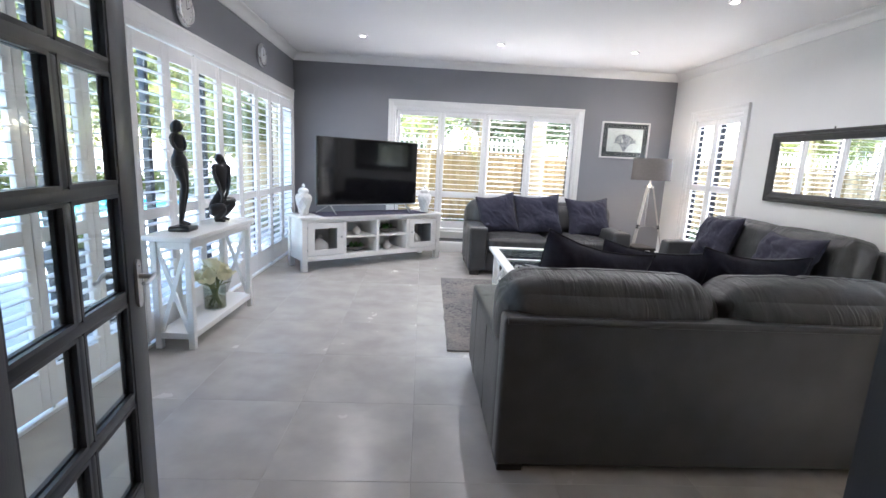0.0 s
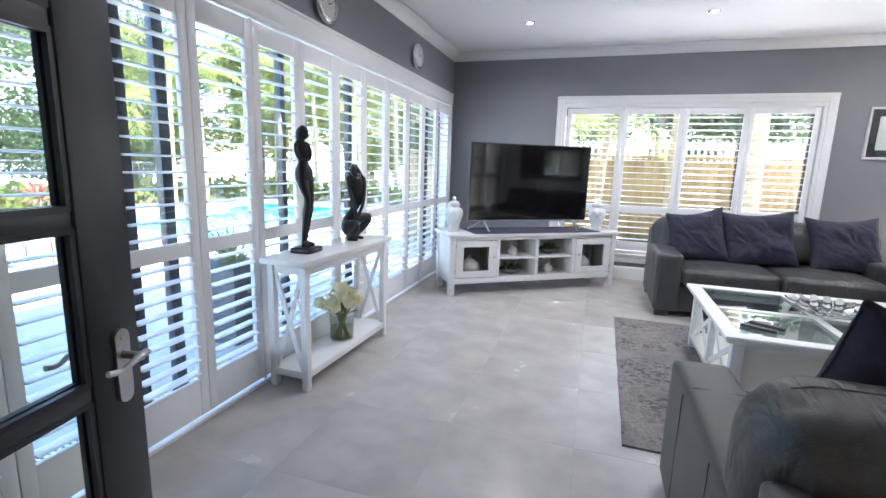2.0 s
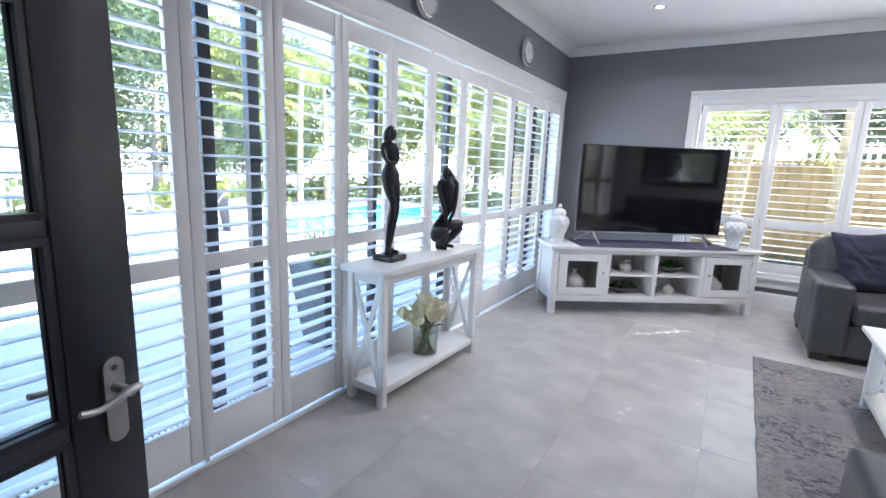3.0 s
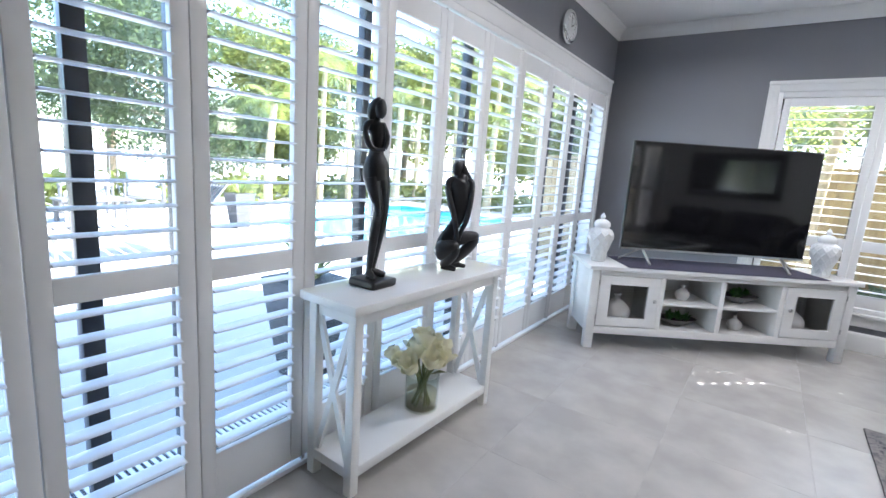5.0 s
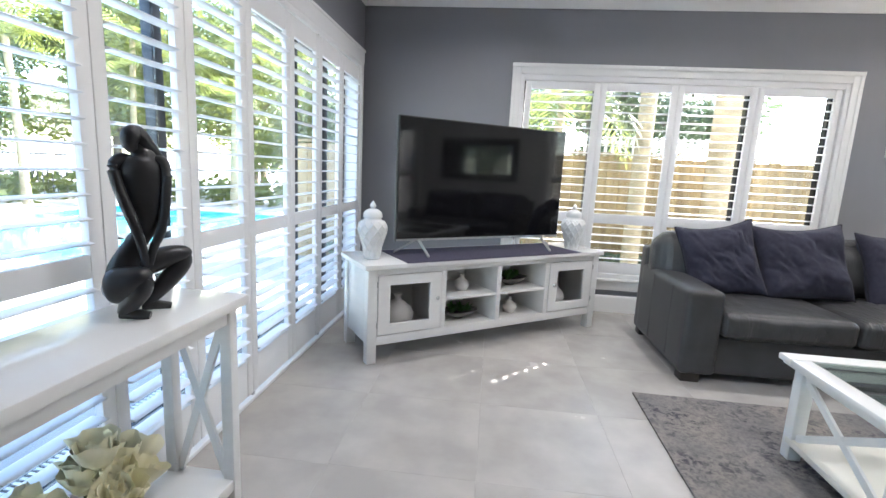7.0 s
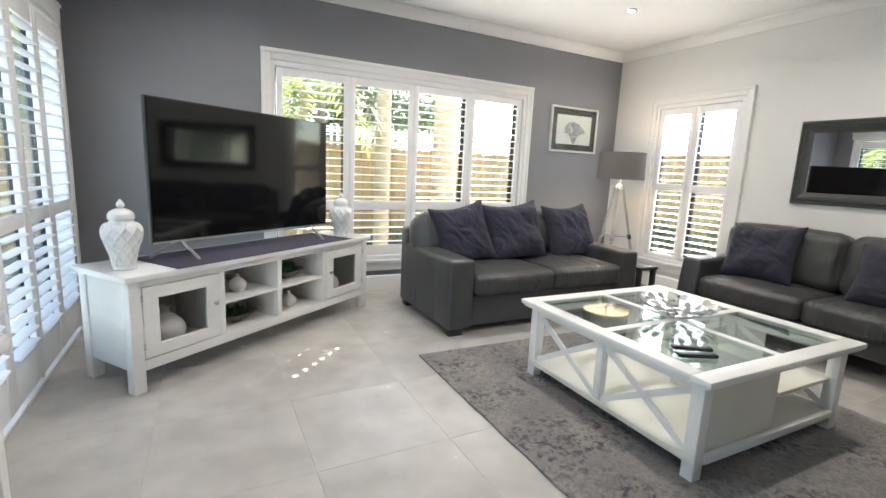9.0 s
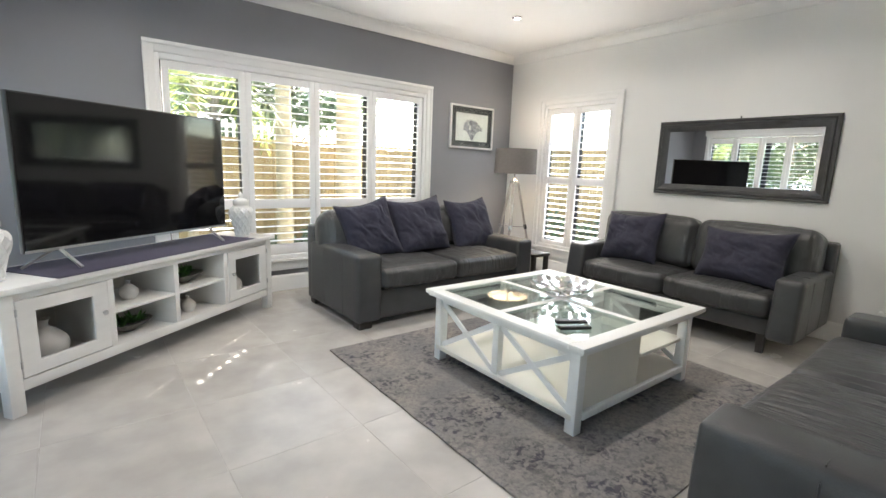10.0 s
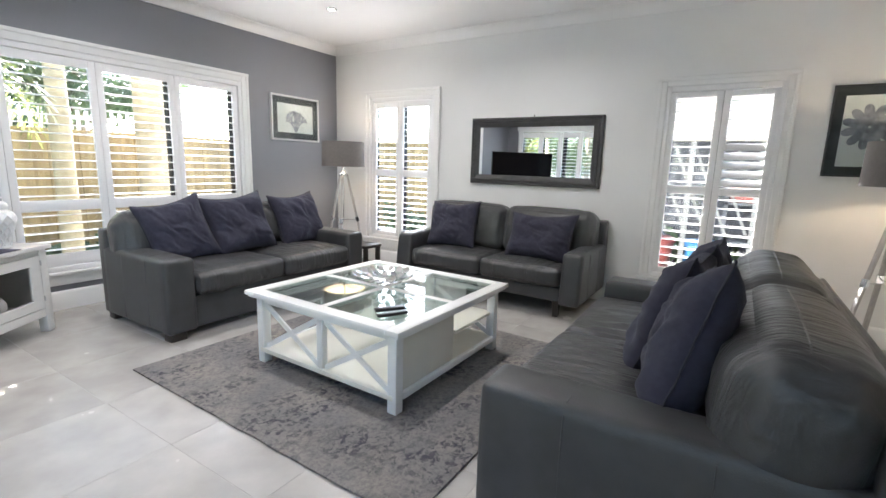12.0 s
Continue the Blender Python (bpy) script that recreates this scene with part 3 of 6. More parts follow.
# ---- sofas ----
def sofa(m, w, d, arm, label, group, arm_h=0.57, back_h=0.84, seat_h=0.45, seat_b=0.29, base_z=0.05, foot="block", panel_h=0.70, back_lean=0.0, arm_lean=0.0, seats=2, back_in=0.0, plump=0.12, foot_in=0.0, thick=0.28):
    """Local x along the width, front at y = 0, back at y = d."""
    e = thing("sofa", m, label, "sofa", group)
    fz = base_z
    part("base", softbox(B(), w / 2, d / 2 + 0.01, (fz + seat_b) / 2, w - 2 * arm + 0.01, d - 0.06, seat_b - fz, 0.018, n=8), LEATHER, e)
    for s in (0, 1):
        x = arm / 2 if s == 0 else w - arm / 2
        bm = softbox(B(), x, d * 0.47, (fz + arm_h) / 2, arm, d * 0.94, arm_h - fz, 0.028, bulge=(0.004, 0.004, 0.008), n=16, crease=0.004, freq=4, seed=s)
        if arm_lean:
            for v in bm.verts:
                v.co.y += arm_lean * (v.co.z - arm_h) * (1 if v.co.y < d * 0.5 else 0)
        a = part("arm", bm, LEATHER, e)
        for yy in (d * 0.26, d * 0.62):
            sm = B()
            pts = [(x - arm / 2 - 0.002, yy, fz + 0.03), (x - arm / 2 - 0.002, yy, arm_h - 0.03), (x - arm / 2 + 0.03, yy, arm_h + 0.004), (x + arm / 2 - 0.03, yy, arm_h + 0.004), (x + arm / 2 + 0.002, yy, arm_h - 0.03), (x + arm / 2 + 0.002, yy, fz + 0.03)]
            for p, q in zip(pts, pts[1:]):
                rod(sm, p, q, 0.0025, seg=6)
            part("seam", sm, LEATHER, a)
    cw = (w - 2 * arm) / seats
    bw_ = (w - 0.024 - 2 * back_in) / seats
    for k in range(seats):
        part("seat_cushion", softbox(B(), arm + cw * (k + 0.5), d * 0.38, (seat_b + seat_h) / 2 + 0.004, cw - 0.008, d * 0.80, seat_h - seat_b, 0.045, bulge=(0, 0.012, 0.028), n=44, crease=0.006, freq=4.5, seed=k + 3 + int(w * 100), pleat=0.022), LEATHER_SOFT, e)
        bm = softbox(B(), 0, 0, 0, bw_, thick, back_h - seat_h + 0.02, plump, bulge=(0.012, 0.04, 0.016), n=48, crease=0.005, freq=4.0, seed=k + 11 + int(w * 100), pleat=0.014)
        tree_ = BVHTree.FromBMesh(bm)
        line = [tree_.ray_cast(Vector((bw_ * (i / 40 - 0.5) * 0.84, -0.035, 1.0)), Vector((0, 0, -1)))[0] for i in range(41)]
        sm = B()
        for p, q in zip(line, line[1:]):
            rod(sm, p - Vector((0, 0, 0.001)), q - Vector((0, 0, 0.001)), 0.0035, seg=6)
        bmesh.ops.transform(sm, matrix=pose(0.012 + back_in + bw_ * (k + 0.5), d - 0.085 - thick / 2, (seat_h + back_h) / 2 - 0.015, -8 + back_lean, 0, 0), verts=sm.verts)
        bmesh.ops.transform(bm, matrix=pose(0.012 + back_in + bw_ * (k + 0.5), d - 0.085 - thick / 2, (seat_h + back_h) / 2 - 0.015, -8 + back_lean, 0, 0), verts=bm.verts)
        part("seam", sm, LEATHER, part("back_cushion", bm, LEATHER_SOFT, e))
    bm = B()
    box(bm, 0.002, w - 0.002, d - 0.12, d - 0.005, fz, panel_h, 0.02, 3)
    bp = part("back_panel", bm, LEATHER, e)
    part("piping", rod(B(), (0.016, d - 0.014, panel_h - 0.012), (w - 0.016, d - 0.014, panel_h - 0.012), 0.015, seg=12), LEATHER, bp)
    if foot == "block":
        f0 = part("foot", box(B(), -0.055, 0.055, -0.045, 0.045, 0.0, fz + 0.012, 0.004), DARKWOOD, e, at=pose(0.075, 0.06, 0))
        for x, y in ((w - 0.075, 0.06), (0.075, d - 0.07 - foot_in), (w - 0.075, d - 0.07 - foot_in)):
            again(f0, pose(x, y, 0))
    else:
        bm = B()
        bmesh.ops.create_cone(bm, cap_ends=True, segments=4, radius1=0.030, radius2=0.042, depth=fz + 0.05, matrix=pose(0, 0, (fz + 0.05) / 2, 0, 0, 45))
        f0 = part("foot", bm, DARKWOOD, e, "dark tapered wooden leg", flat=True, at=pose(arm + 0.05, 0.09, 0))
        for x, y in ((w - arm - 0.05, 0.09), (arm + 0.05, d - 0.09), (w - arm - 0.05, d - 0.09)):
            again(f0, pose(x, y, 0))
    return e


def pillow(m, w, h, t, label, seed, group, n=44):
    """A feather cushion: pinched sides, pointed corners, creases, a corded edge. Local x across, z up, y through."""
    e = thing("cushion", m, label, "cushion", group)
    bm = B()
    sides = []
    rim = {}
    for s in (-1, 1):
        g = []
        for i in range(n + 1):
            row = []
            for j in range(n + 1):
                u, v = 2 * i / n - 1, 2 * j / n - 1
                x = u * w / 2 * (1 - 0.10 * (1 - v * v) ** 1.2)
                z = v * h / 2 * (1 - 0.10 * (1 - u * u) ** 1.2)
                th = t / 2 * (max(0.0, (1 - u ** 4) * (1 - v ** 4))) ** 0.62
                edge = (1 - u * u) * (1 - v * v)
                y = s * (th + 0.003)
                cr = noise.noise(Vector((u * 1.5 + seed * 5.3, v * 1.4, s * 1.7 + seed))) * 0.030
                q_ = noise.noise(Vector((u * 1.7 - seed, v * 1.7, s))) * 1.2
                for fr, am in ((2.3, 0.017), (4.6, 0.009), (8.5, 0.004)):
                    cr += am * (0.35 - abs(noise.noise(Vector((u * fr + v * fr * 0.7 + q_ + seed * 2.3, v * fr * 0.55 - u * 0.5, s * 3.0 + fr)))) * 1.6)
                y += cr * min(1.0, edge * 3.5)
                sag = -0.03 * (1 - u * u) * (0.5 + 0.5 * v) * (0.6 + 0.5 * noise.noise(Vector((seed, 1, 2))))
                key = (i, j)
                if i in (0, n) or j in (0, n):
                    if key not in rim:
                        rim[key] = bm.verts.new((x, 0.006 * noise.noise(Vector((u * 4 + seed, v * 4, 0))), z + sag))
                    row.append(rim[key])
                else:
                    row.append(bm.verts.new((x, y, z + sag)))
            g.append(row)
        for i in range(n):
            for j in range(n):
                f = (g[i][j], g[i][j + 1], g[i + 1][j + 1], g[i + 1][j])
                bm.faces.new(f if s > 0 else f[::-1])
    ring = [rim[(i, 0)].co.copy() for i in range(n + 1)] + [rim[(n, j)].co.copy() for j in range(1, n + 1)] + [rim[(i, n)].co.copy() for i in range(n - 1, -1, -1)] + [rim[(0, j)].co.copy() for j in range(n - 1, 0, -1)]
    part("cover", bm, NAVY, e)
    pb = B()
    for a, b in zip(ring, ring[1:] + ring[:1]):
        rod(pb, a, b, 0.0042, seg=6)
    part("corded_edge", pb, PIPING, e, "dark corded edge")
    return e


GS = "grey leather sofas round the coffee table"
GC = "navy cushions on the sofas"
sofa(pose(0.295, 5.18, 0), 1.92, 0.95, 0.21, "dark grey leather two-seat sofa under the wide window", GS)
sofa(pose(1.99, 2.72, 0, 0, 0, 180), 1.93, 1.115, 0.21, "dark grey leather two-seat sofa with its back to the doorway", GS, arm_h=0.55, back_h=0.838, panel_h=0.70, foot_in=0.02, thick=0.35, plump=0.13)
sofa(pose(2.42, 4.90, 0, 0, 0, -90), 1.86, 0.82, 0.17, "slim dark grey leather sofa on tapered legs under the mirror", GS, arm_h=0.57, back_h=0.87, seat_h=0.43, seat_b=0.27, base_z=0.14, foot="tapered", panel_h=0.78, arm_lean=0.12, back_in=0.05, plump=0.085)
NL = "navy linen feather cushion with a corded edge, leaning on the sofa"
for k, (x, y, z, rx, ry, rz, w, h) in enumerate((
        (0.68, 5.70, 0.685, -22, -11, -6, 0.49, 0.53), (1.20, 5.70, 0.70, -22, -4, 2, 0.60, 0.53), (1.87, 5.73, 0.68, -22, -2, 6, 0.58, 0.53),
        (2.76, 4.46, 0.665, -22, -3, -88, 0.54, 0.48), (2.74, 3.53, 0.635, -26, -2, -93, 0.64, 0.46),
        (0.55, 2.155, 0.678, 17, 12, 6, 0.58, 0.57), (0.93, 2.24, 0.665, 20, 4, -4, 0.58, 0.56), (1.42, 2.20, 0.665, 20, 3, -2, 0.56, 0.55))):
    pillow(pose(x, y, z, rx, ry, rz), w, h, 0.20, NL, k + 1, GC)

# ---- rug ----
bm = B()
nx, ny = 60, 64
RX0, RX1, RY0, RY1 = -0.05, 1.88, 2.89, 4.94
g = [[bm.verts.new((RX0 + (RX1 - RX0) * i / nx + (0.006 * noise.noise(Vector((i * 0.2, j * 0.2, 0))) if i in (0, nx) else 0), RY0 + (RY1 - RY0) * j / ny, 0.011 + 0.0015 * noise.noise(Vector((i * 0.7, j * 0.7, 3))))) for j in range(ny + 1)] for i in range(nx + 1)]
for i in range(nx):
    for j in range(ny):
        bm.faces.new((g[i][j], g[i + 1][j], g[i + 1][j + 1], g[i][j + 1]))
ext = bmesh.ops.extrude_face_region(bm, geom=list(bm.faces))
for v in [x for x in ext["geom"] if isinstance(x, bmesh.types.BMVert)]:
    v.co.z = 0.001
bmesh.ops.recalc_face_normals(bm, faces=bm.faces)
bmesh.ops.rotate(bm, cent=(0.92, 3.92, 0), matrix=Matrix.Rotation(radians(-1.0), 3, "Z"), verts=bm.verts)
tagged(part("rug", bm, RUG), "faded grey rug with a worn abstract pattern", "rug")

# ---- coffee table ----
ct = thing("coffee_table", pose(0.405, 3.325, 0.012, 0, 0, -0.9), "square white painted coffee table with glass top and cross braces", "coffee table")
W, ZT = 1.195, 0.46
for args in ((0, W, 0, 0.085), (0, W, W - 0.085, W)):
    part("top_rail", box(B(), args[0], args[1], args[2], args[3], ZT - 0.028, ZT, 0.006), WHITEWOOD, ct)
for x0 in (0, W - 0.085):
    part("top_rail", box(B(), x0, x0 + 0.085, 0.086, W - 0.086, ZT - 0.028, ZT, 0.006), WHITEWOOD, ct)
for a, b, c, d in ((0.014, W - 0.014, 0.014, 0.045), (0.014, W - 0.014, W - 0.045, W - 0.014), (0.014, 0.045, 0.046, W - 0.046), (W - 0.045, W - 0.014, 0.046, W - 0.046)):
    part("edge_moulding", box(B(), a, b, c, d, ZT - 0.042, ZT - 0.0285, 0.005), WHITEWOOD, ct)
part("cross_bar", box(B(), 0.086, W - 0.086, W / 2 - 0.022, W / 2 + 0.022, ZT - 0.028, ZT - 0.003, 0.003), WHITEWOOD, ct)
for a, b in ((0.086, W / 2 - 0.023), (W / 2 + 0.023, W - 0.086)):
    part("cross_bar", box(B(), W / 2 - 0.022, W / 2 + 0.022, a, b, ZT - 0.028, ZT - 0.003, 0.003), WHITEWOOD, ct)
for xa, xb in ((0.08, W / 2 - 0.019), (W / 2 + 0.019, W - 0.08)):
    for ya, yb in ((0.08, W / 2 - 0.019), (W / 2 + 0.019, W - 0.08)):
        p = part("glass_pane", box(B(), xa + 0.008, xb - 0.005, ya + 0.008, yb - 0.005, ZT - 0.012, ZT - 0.005), TABLE_GLASS, ct, "clear greenish glass pane")
        p.visible_shadow = False
I0, I1 = 0.05, W - 0.05
lg = part("leg", box(B(), -0.028, 0.028, -0.028, 0.028, 0, ZT - 0.043, 0.003), WHITEWOOD, ct, at=pose(I0 + 0.027, I0 + 0.027, 0))
for x, y in ((I1 - 0.027, I0 + 0.027), (I0 + 0.027, I1 - 0.027), (I1 - 0.027, I1 - 0.027)):
    again(lg, pose(x, y, 0))
for y in (I0 + 0.01, I1 - 0.035):
    part("apron", box(B(), I0 + 0.055, I1 - 0.055, y, y + 0.025, ZT - 0.078, ZT - 0.043, 0.002), WHITEWOOD, ct)
for x in (I0 + 0.01, I1 - 0.035):
    part("apron", box(B(), x, x + 0.025, I0 + 0.055, I1 - 0.055, ZT - 0.078, ZT - 0.043, 0.002), WHITEWOOD, ct)
part("lower_shelf", box(B(), I0 - 0.004, I1 + 0.004, I0 + 0.02, I1 - 0.02, 0.07, 0.098, 0.004), CREAM, ct, "cream painted lower shelf")
for y in (I0 - 0.006, I1 - 0.03):
    part("shelf_edge", box(B(), I0 + 0.055, I1 - 0.055, y, y + 0.024, 0.066, 0.102, 0.002), WHITEWOOD, ct)
ym = W / 2
for x in (I0 + 0.022, I1 - 0.022):
    part("middle_post", box(B(), x - 0.02, x + 0.02, ym - 0.022, ym + 0.022, 0.099, ZT - 0.079, 0.002), WHITEWOOD, ct)
    for a, b in ((I0 + 0.055, ym - 0.024), (ym + 0.024, I1 - 0.055)):
        part("brace", beam(B(), (x, a, 0.105), (x, b, ZT - 0.083), 0.012, 0.031), WHITEWOOD, ct)
        part("brace", beam(B(), (x + 0.001, b, 0.105), (x + 0.001, a, ZT - 0.083), 0.012, 0.031), WHITEWOOD, ct)
for ya, yb, xa, xb in ((I0 + 0.03, ym, I0 + 0.055, I0 + 0.56),):
    yo = ya if ya < 0.2 else yb
    part("panel", box(B(), xa, xb, yo - 0.01, yo + 0.01, 0.099, ZT - 0.079, 0.002), CREAM, ct)
    part("partition", box(B(), (xb if ya < 0.2 else xa) - 0.012, (xb if ya < 0.2 else xa) + 0.012, ya + 0.011, yb - 0.011, 0.099, ZT - 0.079, 0.002), WHITEWOOD, ct)
part("inner_shelf", box(B(), I0 + 0.60, I1 - 0.02, I0 + 0.03, ym - 0.01, 0.245, 0.265, 0.002), CREAM, ct)
ZTAB = 0.472

# silver openwork bowl
bw = thing("decorative_bowl", pose(1.06, 3.95, ZTAB), "polished silver openwork bowl of leaf shapes on the table glass", "bowl")
bm = B()
for k in range(9):
    a = 2 * math.pi * k / 9
    pts = [(0.02 * math.cos(a), 0.02 * math.sin(a), 0.006), (0.08 * math.cos(a + 0.1), 0.08 * math.sin(a + 0.1), 0.016), (0.14 * math.cos(a + 0.2), 0.14 * math.sin(a + 0.2), 0.036), (0.185 * math.cos(a + 0.3), 0.185 * math.sin(a + 0.3), 0.064)]
    for p, q in zip(pts, pts[1:]):
        rod(bm, p, q, 0.004, 0.003, 6)
lathe(bm, [(0.001, 0.0), (0.05, 0.0), (0.055, 0.004), (0.05, 0.009), (0.001, 0.010)], 20)
part("ribs", bm, CHROME, bw)
bm = B()
vs = []
for k in range(12):
    t = 2 * math.pi * k / 12
    vs.append(bm.verts.new((0.030 * math.cos(t), 0.021 * math.sin(t), 0.006 * math.cos(t) ** 2)))
bm.faces.new(vs)
r = bmesh.ops.extrude_face_region(bm, geom=list(bm.faces))
bmesh.ops.translate(bm, verts=[v for v in r["geom"] if isinstance(v, bmesh.types.BMVert)], vec=(0, 0, 0.003))
bmesh.ops.recalc_face_normals(bm, faces=bm.faces)
leaf0 = None
for ring, (rr, zz, cnt, tilt) in enumerate(((0.085, 0.018, 9, 8), (0.135, 0.034, 14, 18), (0.182, 0.062, 18, 28))):
    for k in range(cnt):
        a = 360 * k / cnt + ring * 13
        at = Matrix.Rotation(radians(a), 4, "Z") @ pose(rr, 0, zz, random.uniform(-14, 14), -tilt, random.uniform(-25, 25))
        if leaf0 is None:
            leaf0 = part("leaf", bm, CHROME, bw, at=at)
        else:
            again(leaf0, at)


def remote(m, label):
    e = thing("remote_control", m, label, "remote control", "remote controls on the table")
    part("case", box(B(), -0.085, 0.085, -0.021, 0.021, 0.0, 0.017, 0.007, 3), PLASTIC, e)
    bm = B()
    for i in range(8):
        for j in (-1, 0, 1):
            rod(bm, (-0.06 + i * 0.016, j * 0.011, 0.0165), (-0.06 + i * 0.016, j * 0.011, 0.0185), 0.0035, seg=8)
    part("buttons", bm, BUTTON, e)


remote(pose(0.665, 3.585, ZTAB - 0.003, 0, 0, -33), "slim black remote control on the table glass")
remote(pose(0.605, 3.52, ZTAB - 0.003, 0, 0, -28), "black remote control with pale buttons on the table glass")

# ---- television cabinet ----
CA = math.degrees(math.atan2(1.12, 1.56))
cab_m = pose(-1.592, 5.0, 0, 0, 0, CA)
cb = thing("tv_cabinet", cab_m, "long white painted cabinet with two glazed doors and open shelves", "cabinet")
CW, CD, CH = 1.935, 0.45, 0.625
part("top", box(B(), -0.025, CW + 0.025, -0.025, CD + 0.01, CH - 0.032, CH, 0.006), GLOSSWOOD, cb)
lg = part("leg", box(B(), 0, 0.062, 0, 0.062, 0, CH - 0.033, 0.004), WHITEWOOD, cb)
for x, y in ((CW - 0.062, 0), (0, CD - 0.062), (CW - 0.062, CD - 0.062)):
    again(lg, pose(x, y, 0))
for x in (0.008, CW - 0.026):
    part("side", box(B(), x, x + 0.018, 0.063, CD - 0.063, 0.12, CH - 0.034, 0.002), WHITEWOOD, cb)
part("back", box(B(), 0.063, CW - 0.063, CD - 0.02, CD - 0.008, 0.12, CH - 0.034), WHITEWOOD, cb)
part("floor_board", box(B(), 0.027, CW - 0.027, 0.022, CD - 0.021, 0.145, 0.163, 0.002), WHITEWOOD, cb)
part("bottom_rail", box(B(), 0.063, CW - 0.063, 0.004, 0.021, 0.115, 0.172, 0.003), WHITEWOOD, cb)
part("top_rail", box(B(), 0.063, CW - 0.063, 0.004, 0.021, CH - 0.068, CH - 0.033, 0.003), WHITEWOOD, cb)
SX = (0.525, 0.968, CW - 0.525)
for x in SX:
    part("divider", box(B(), x - 0.018, x + 0.018, 0.005, CD - 0.021, 0.164, CH - 0.069, 0.002), WHITEWOOD, cb)
for a, b in ((SX[0] + 0.019, SX[1] - 0.019), (SX[1] + 0.019, SX[2] - 0.019)):
    part("shelf", box(B(), a, b, 0.008, CD - 0.022, 0.354, 0.372, 0.002), WHITEWOOD, cb)
for side in (0, 1):
    x0, x1 = (0.066, SX[0] - 0.021) if side == 0 else (SX[2] + 0.021, CW - 0.066)
    z0, z1 = 0.178, CH - 0.072
    rw = 0.082
    bm = B()
    loops = [[bm.verts.new((x0 + i, y, z0 + j)) for i, j in ((ins, ins * 0.8), (x1 - x0 - ins, ins * 0.8), (x1 - x0 - ins, z1 - z0 - ins * 0.8), (ins, z1 - z0 - ins * 0.8))] for ins, y in ((0.0, 0.022), (0.0, 0.003), (0.003, 0.0), (rw - 0.004, 0.0), (rw, 0.004), (rw, 0.022))]
    for r0, r1 in zip(loops, loops[1:] + loops[:1]):
        for k in range(4):
            bm.faces.new((r0[k], r0[(k + 1) % 4], r1[(k + 1) % 4], r1[k]))
    bmesh.ops.recalc_face_normals(bm, faces=bm.faces)
    d = part("door", bm, WHITEWOOD, cb, flat=True)
    pane = part("glass", box(B(), x0 + rw - 0.004, x1 - rw + 0.004, 0.009, 0.013, z0 + rw * 0.8 - 0.004, z1 - rw * 0.8 + 0.004), DOOR_GLASS, d, "smoky glass pane")
    pane.visible_shadow = False
    kx = x1 - 0.035 if side == 0 else x0 + 0.035
    part("knob", lathe(B(), [(0.004, 0), (0.005, 0.008), (0.012, 0.014), (0.014, 0.020), (0.010, 0.026), (0.002, 0.028)], 16), NICKEL, d, "small nickel knob", at=pose(kx, 0, (z0 + z1) / 2 + 0.02, 90, 0, 0))
    hx = x0 - 0.004 if side == 0 else x1 + 0.004
    for z in (z0 + 0.05, z1 - 0.07):
        part("hinge", rod(B(), (hx, -0.003, z), (hx, -0.003, z + 0.035), 0.005, seg=8), NICKEL, d)

def on_cab(x, y, z, rz=0):
    return cab_m @ pose(x, y, z, 0, 0, rz)


bm = B()
rn = 20
g = [[bm.verts.new((0.245 + 1.46 * i / rn, (-0.026 + 0.44 * j / 8), CH + 0.0045 + 0.0012 * noise.noise(Vector((i * 0.9, j * 0.9, 0))))) for j in range(9)] for i in range(rn + 1)]
for i in range(rn):
    for j in range(8):
        bm.faces.new((g[i][j], g[i + 1][j], g[i + 1][j + 1], g[i][j + 1]))
r = bmesh.ops.extrude_face_region(bm, geom=list(bm.faces))
for v in [x for x in r["geom"] if isinstance(x, bmesh.types.BMVert)]:
    v.co.z = CH + 0.0008
bmesh.ops.recalc_face_normals(bm, faces=bm.faces)
ru = tagged(part("table_runner", bm, RUNNER, at=cab_m), "indigo cloth runner under the television", "cloth")

TVA = math.degrees(math.atan2(0.75, 1.155))
tv = thing("television", pose(-1.506, 5.338, 0, 0, 0, TVA + 1.5), "large flat black television on splayed metal feet", "television")
TW, Z0, Z1 = 1.385, 0.722, 1.527
part("housing", box(B(), 0, TW, 0.004, 0.035, Z0, Z1, 0.004), BEZEL, tv)
part("rear_case", softbox(B(), TW / 2, 0.055, Z0 + 0.28, TW * 0.8, 0.05, 0.44, 0.02, n=6), BEZEL, tv)
part("screen", box(B(), 0.008, TW - 0.008, 0.0, 0.0045, Z0 + 0.018, Z1 - 0.008), SCREEN, tv, "glossy black screen", flat=True)
part("lower_bezel", box(B(), 0.004, TW - 0.004, -0.002, 0.004, Z0, Z0 + 0.014, 0.002), NICKEL, tv)
for x, s in ((0.17, -1), (TW - 0.17, 1)):
    bm = B()
    zt = CH + 0.006
    beam(bm, (x, 0.02, Z0 + 0.012), (x - s * 0.01, -0.135, zt + 0.005), 0.016, 0.010), beam(bm, (x, 0.02, Z0 + 0.012), (x + s * 0.15, 0.075, zt + 0.005), 0.016, 0.010)
    part("foot", bm, NICKEL, tv, "splayed silver foot")


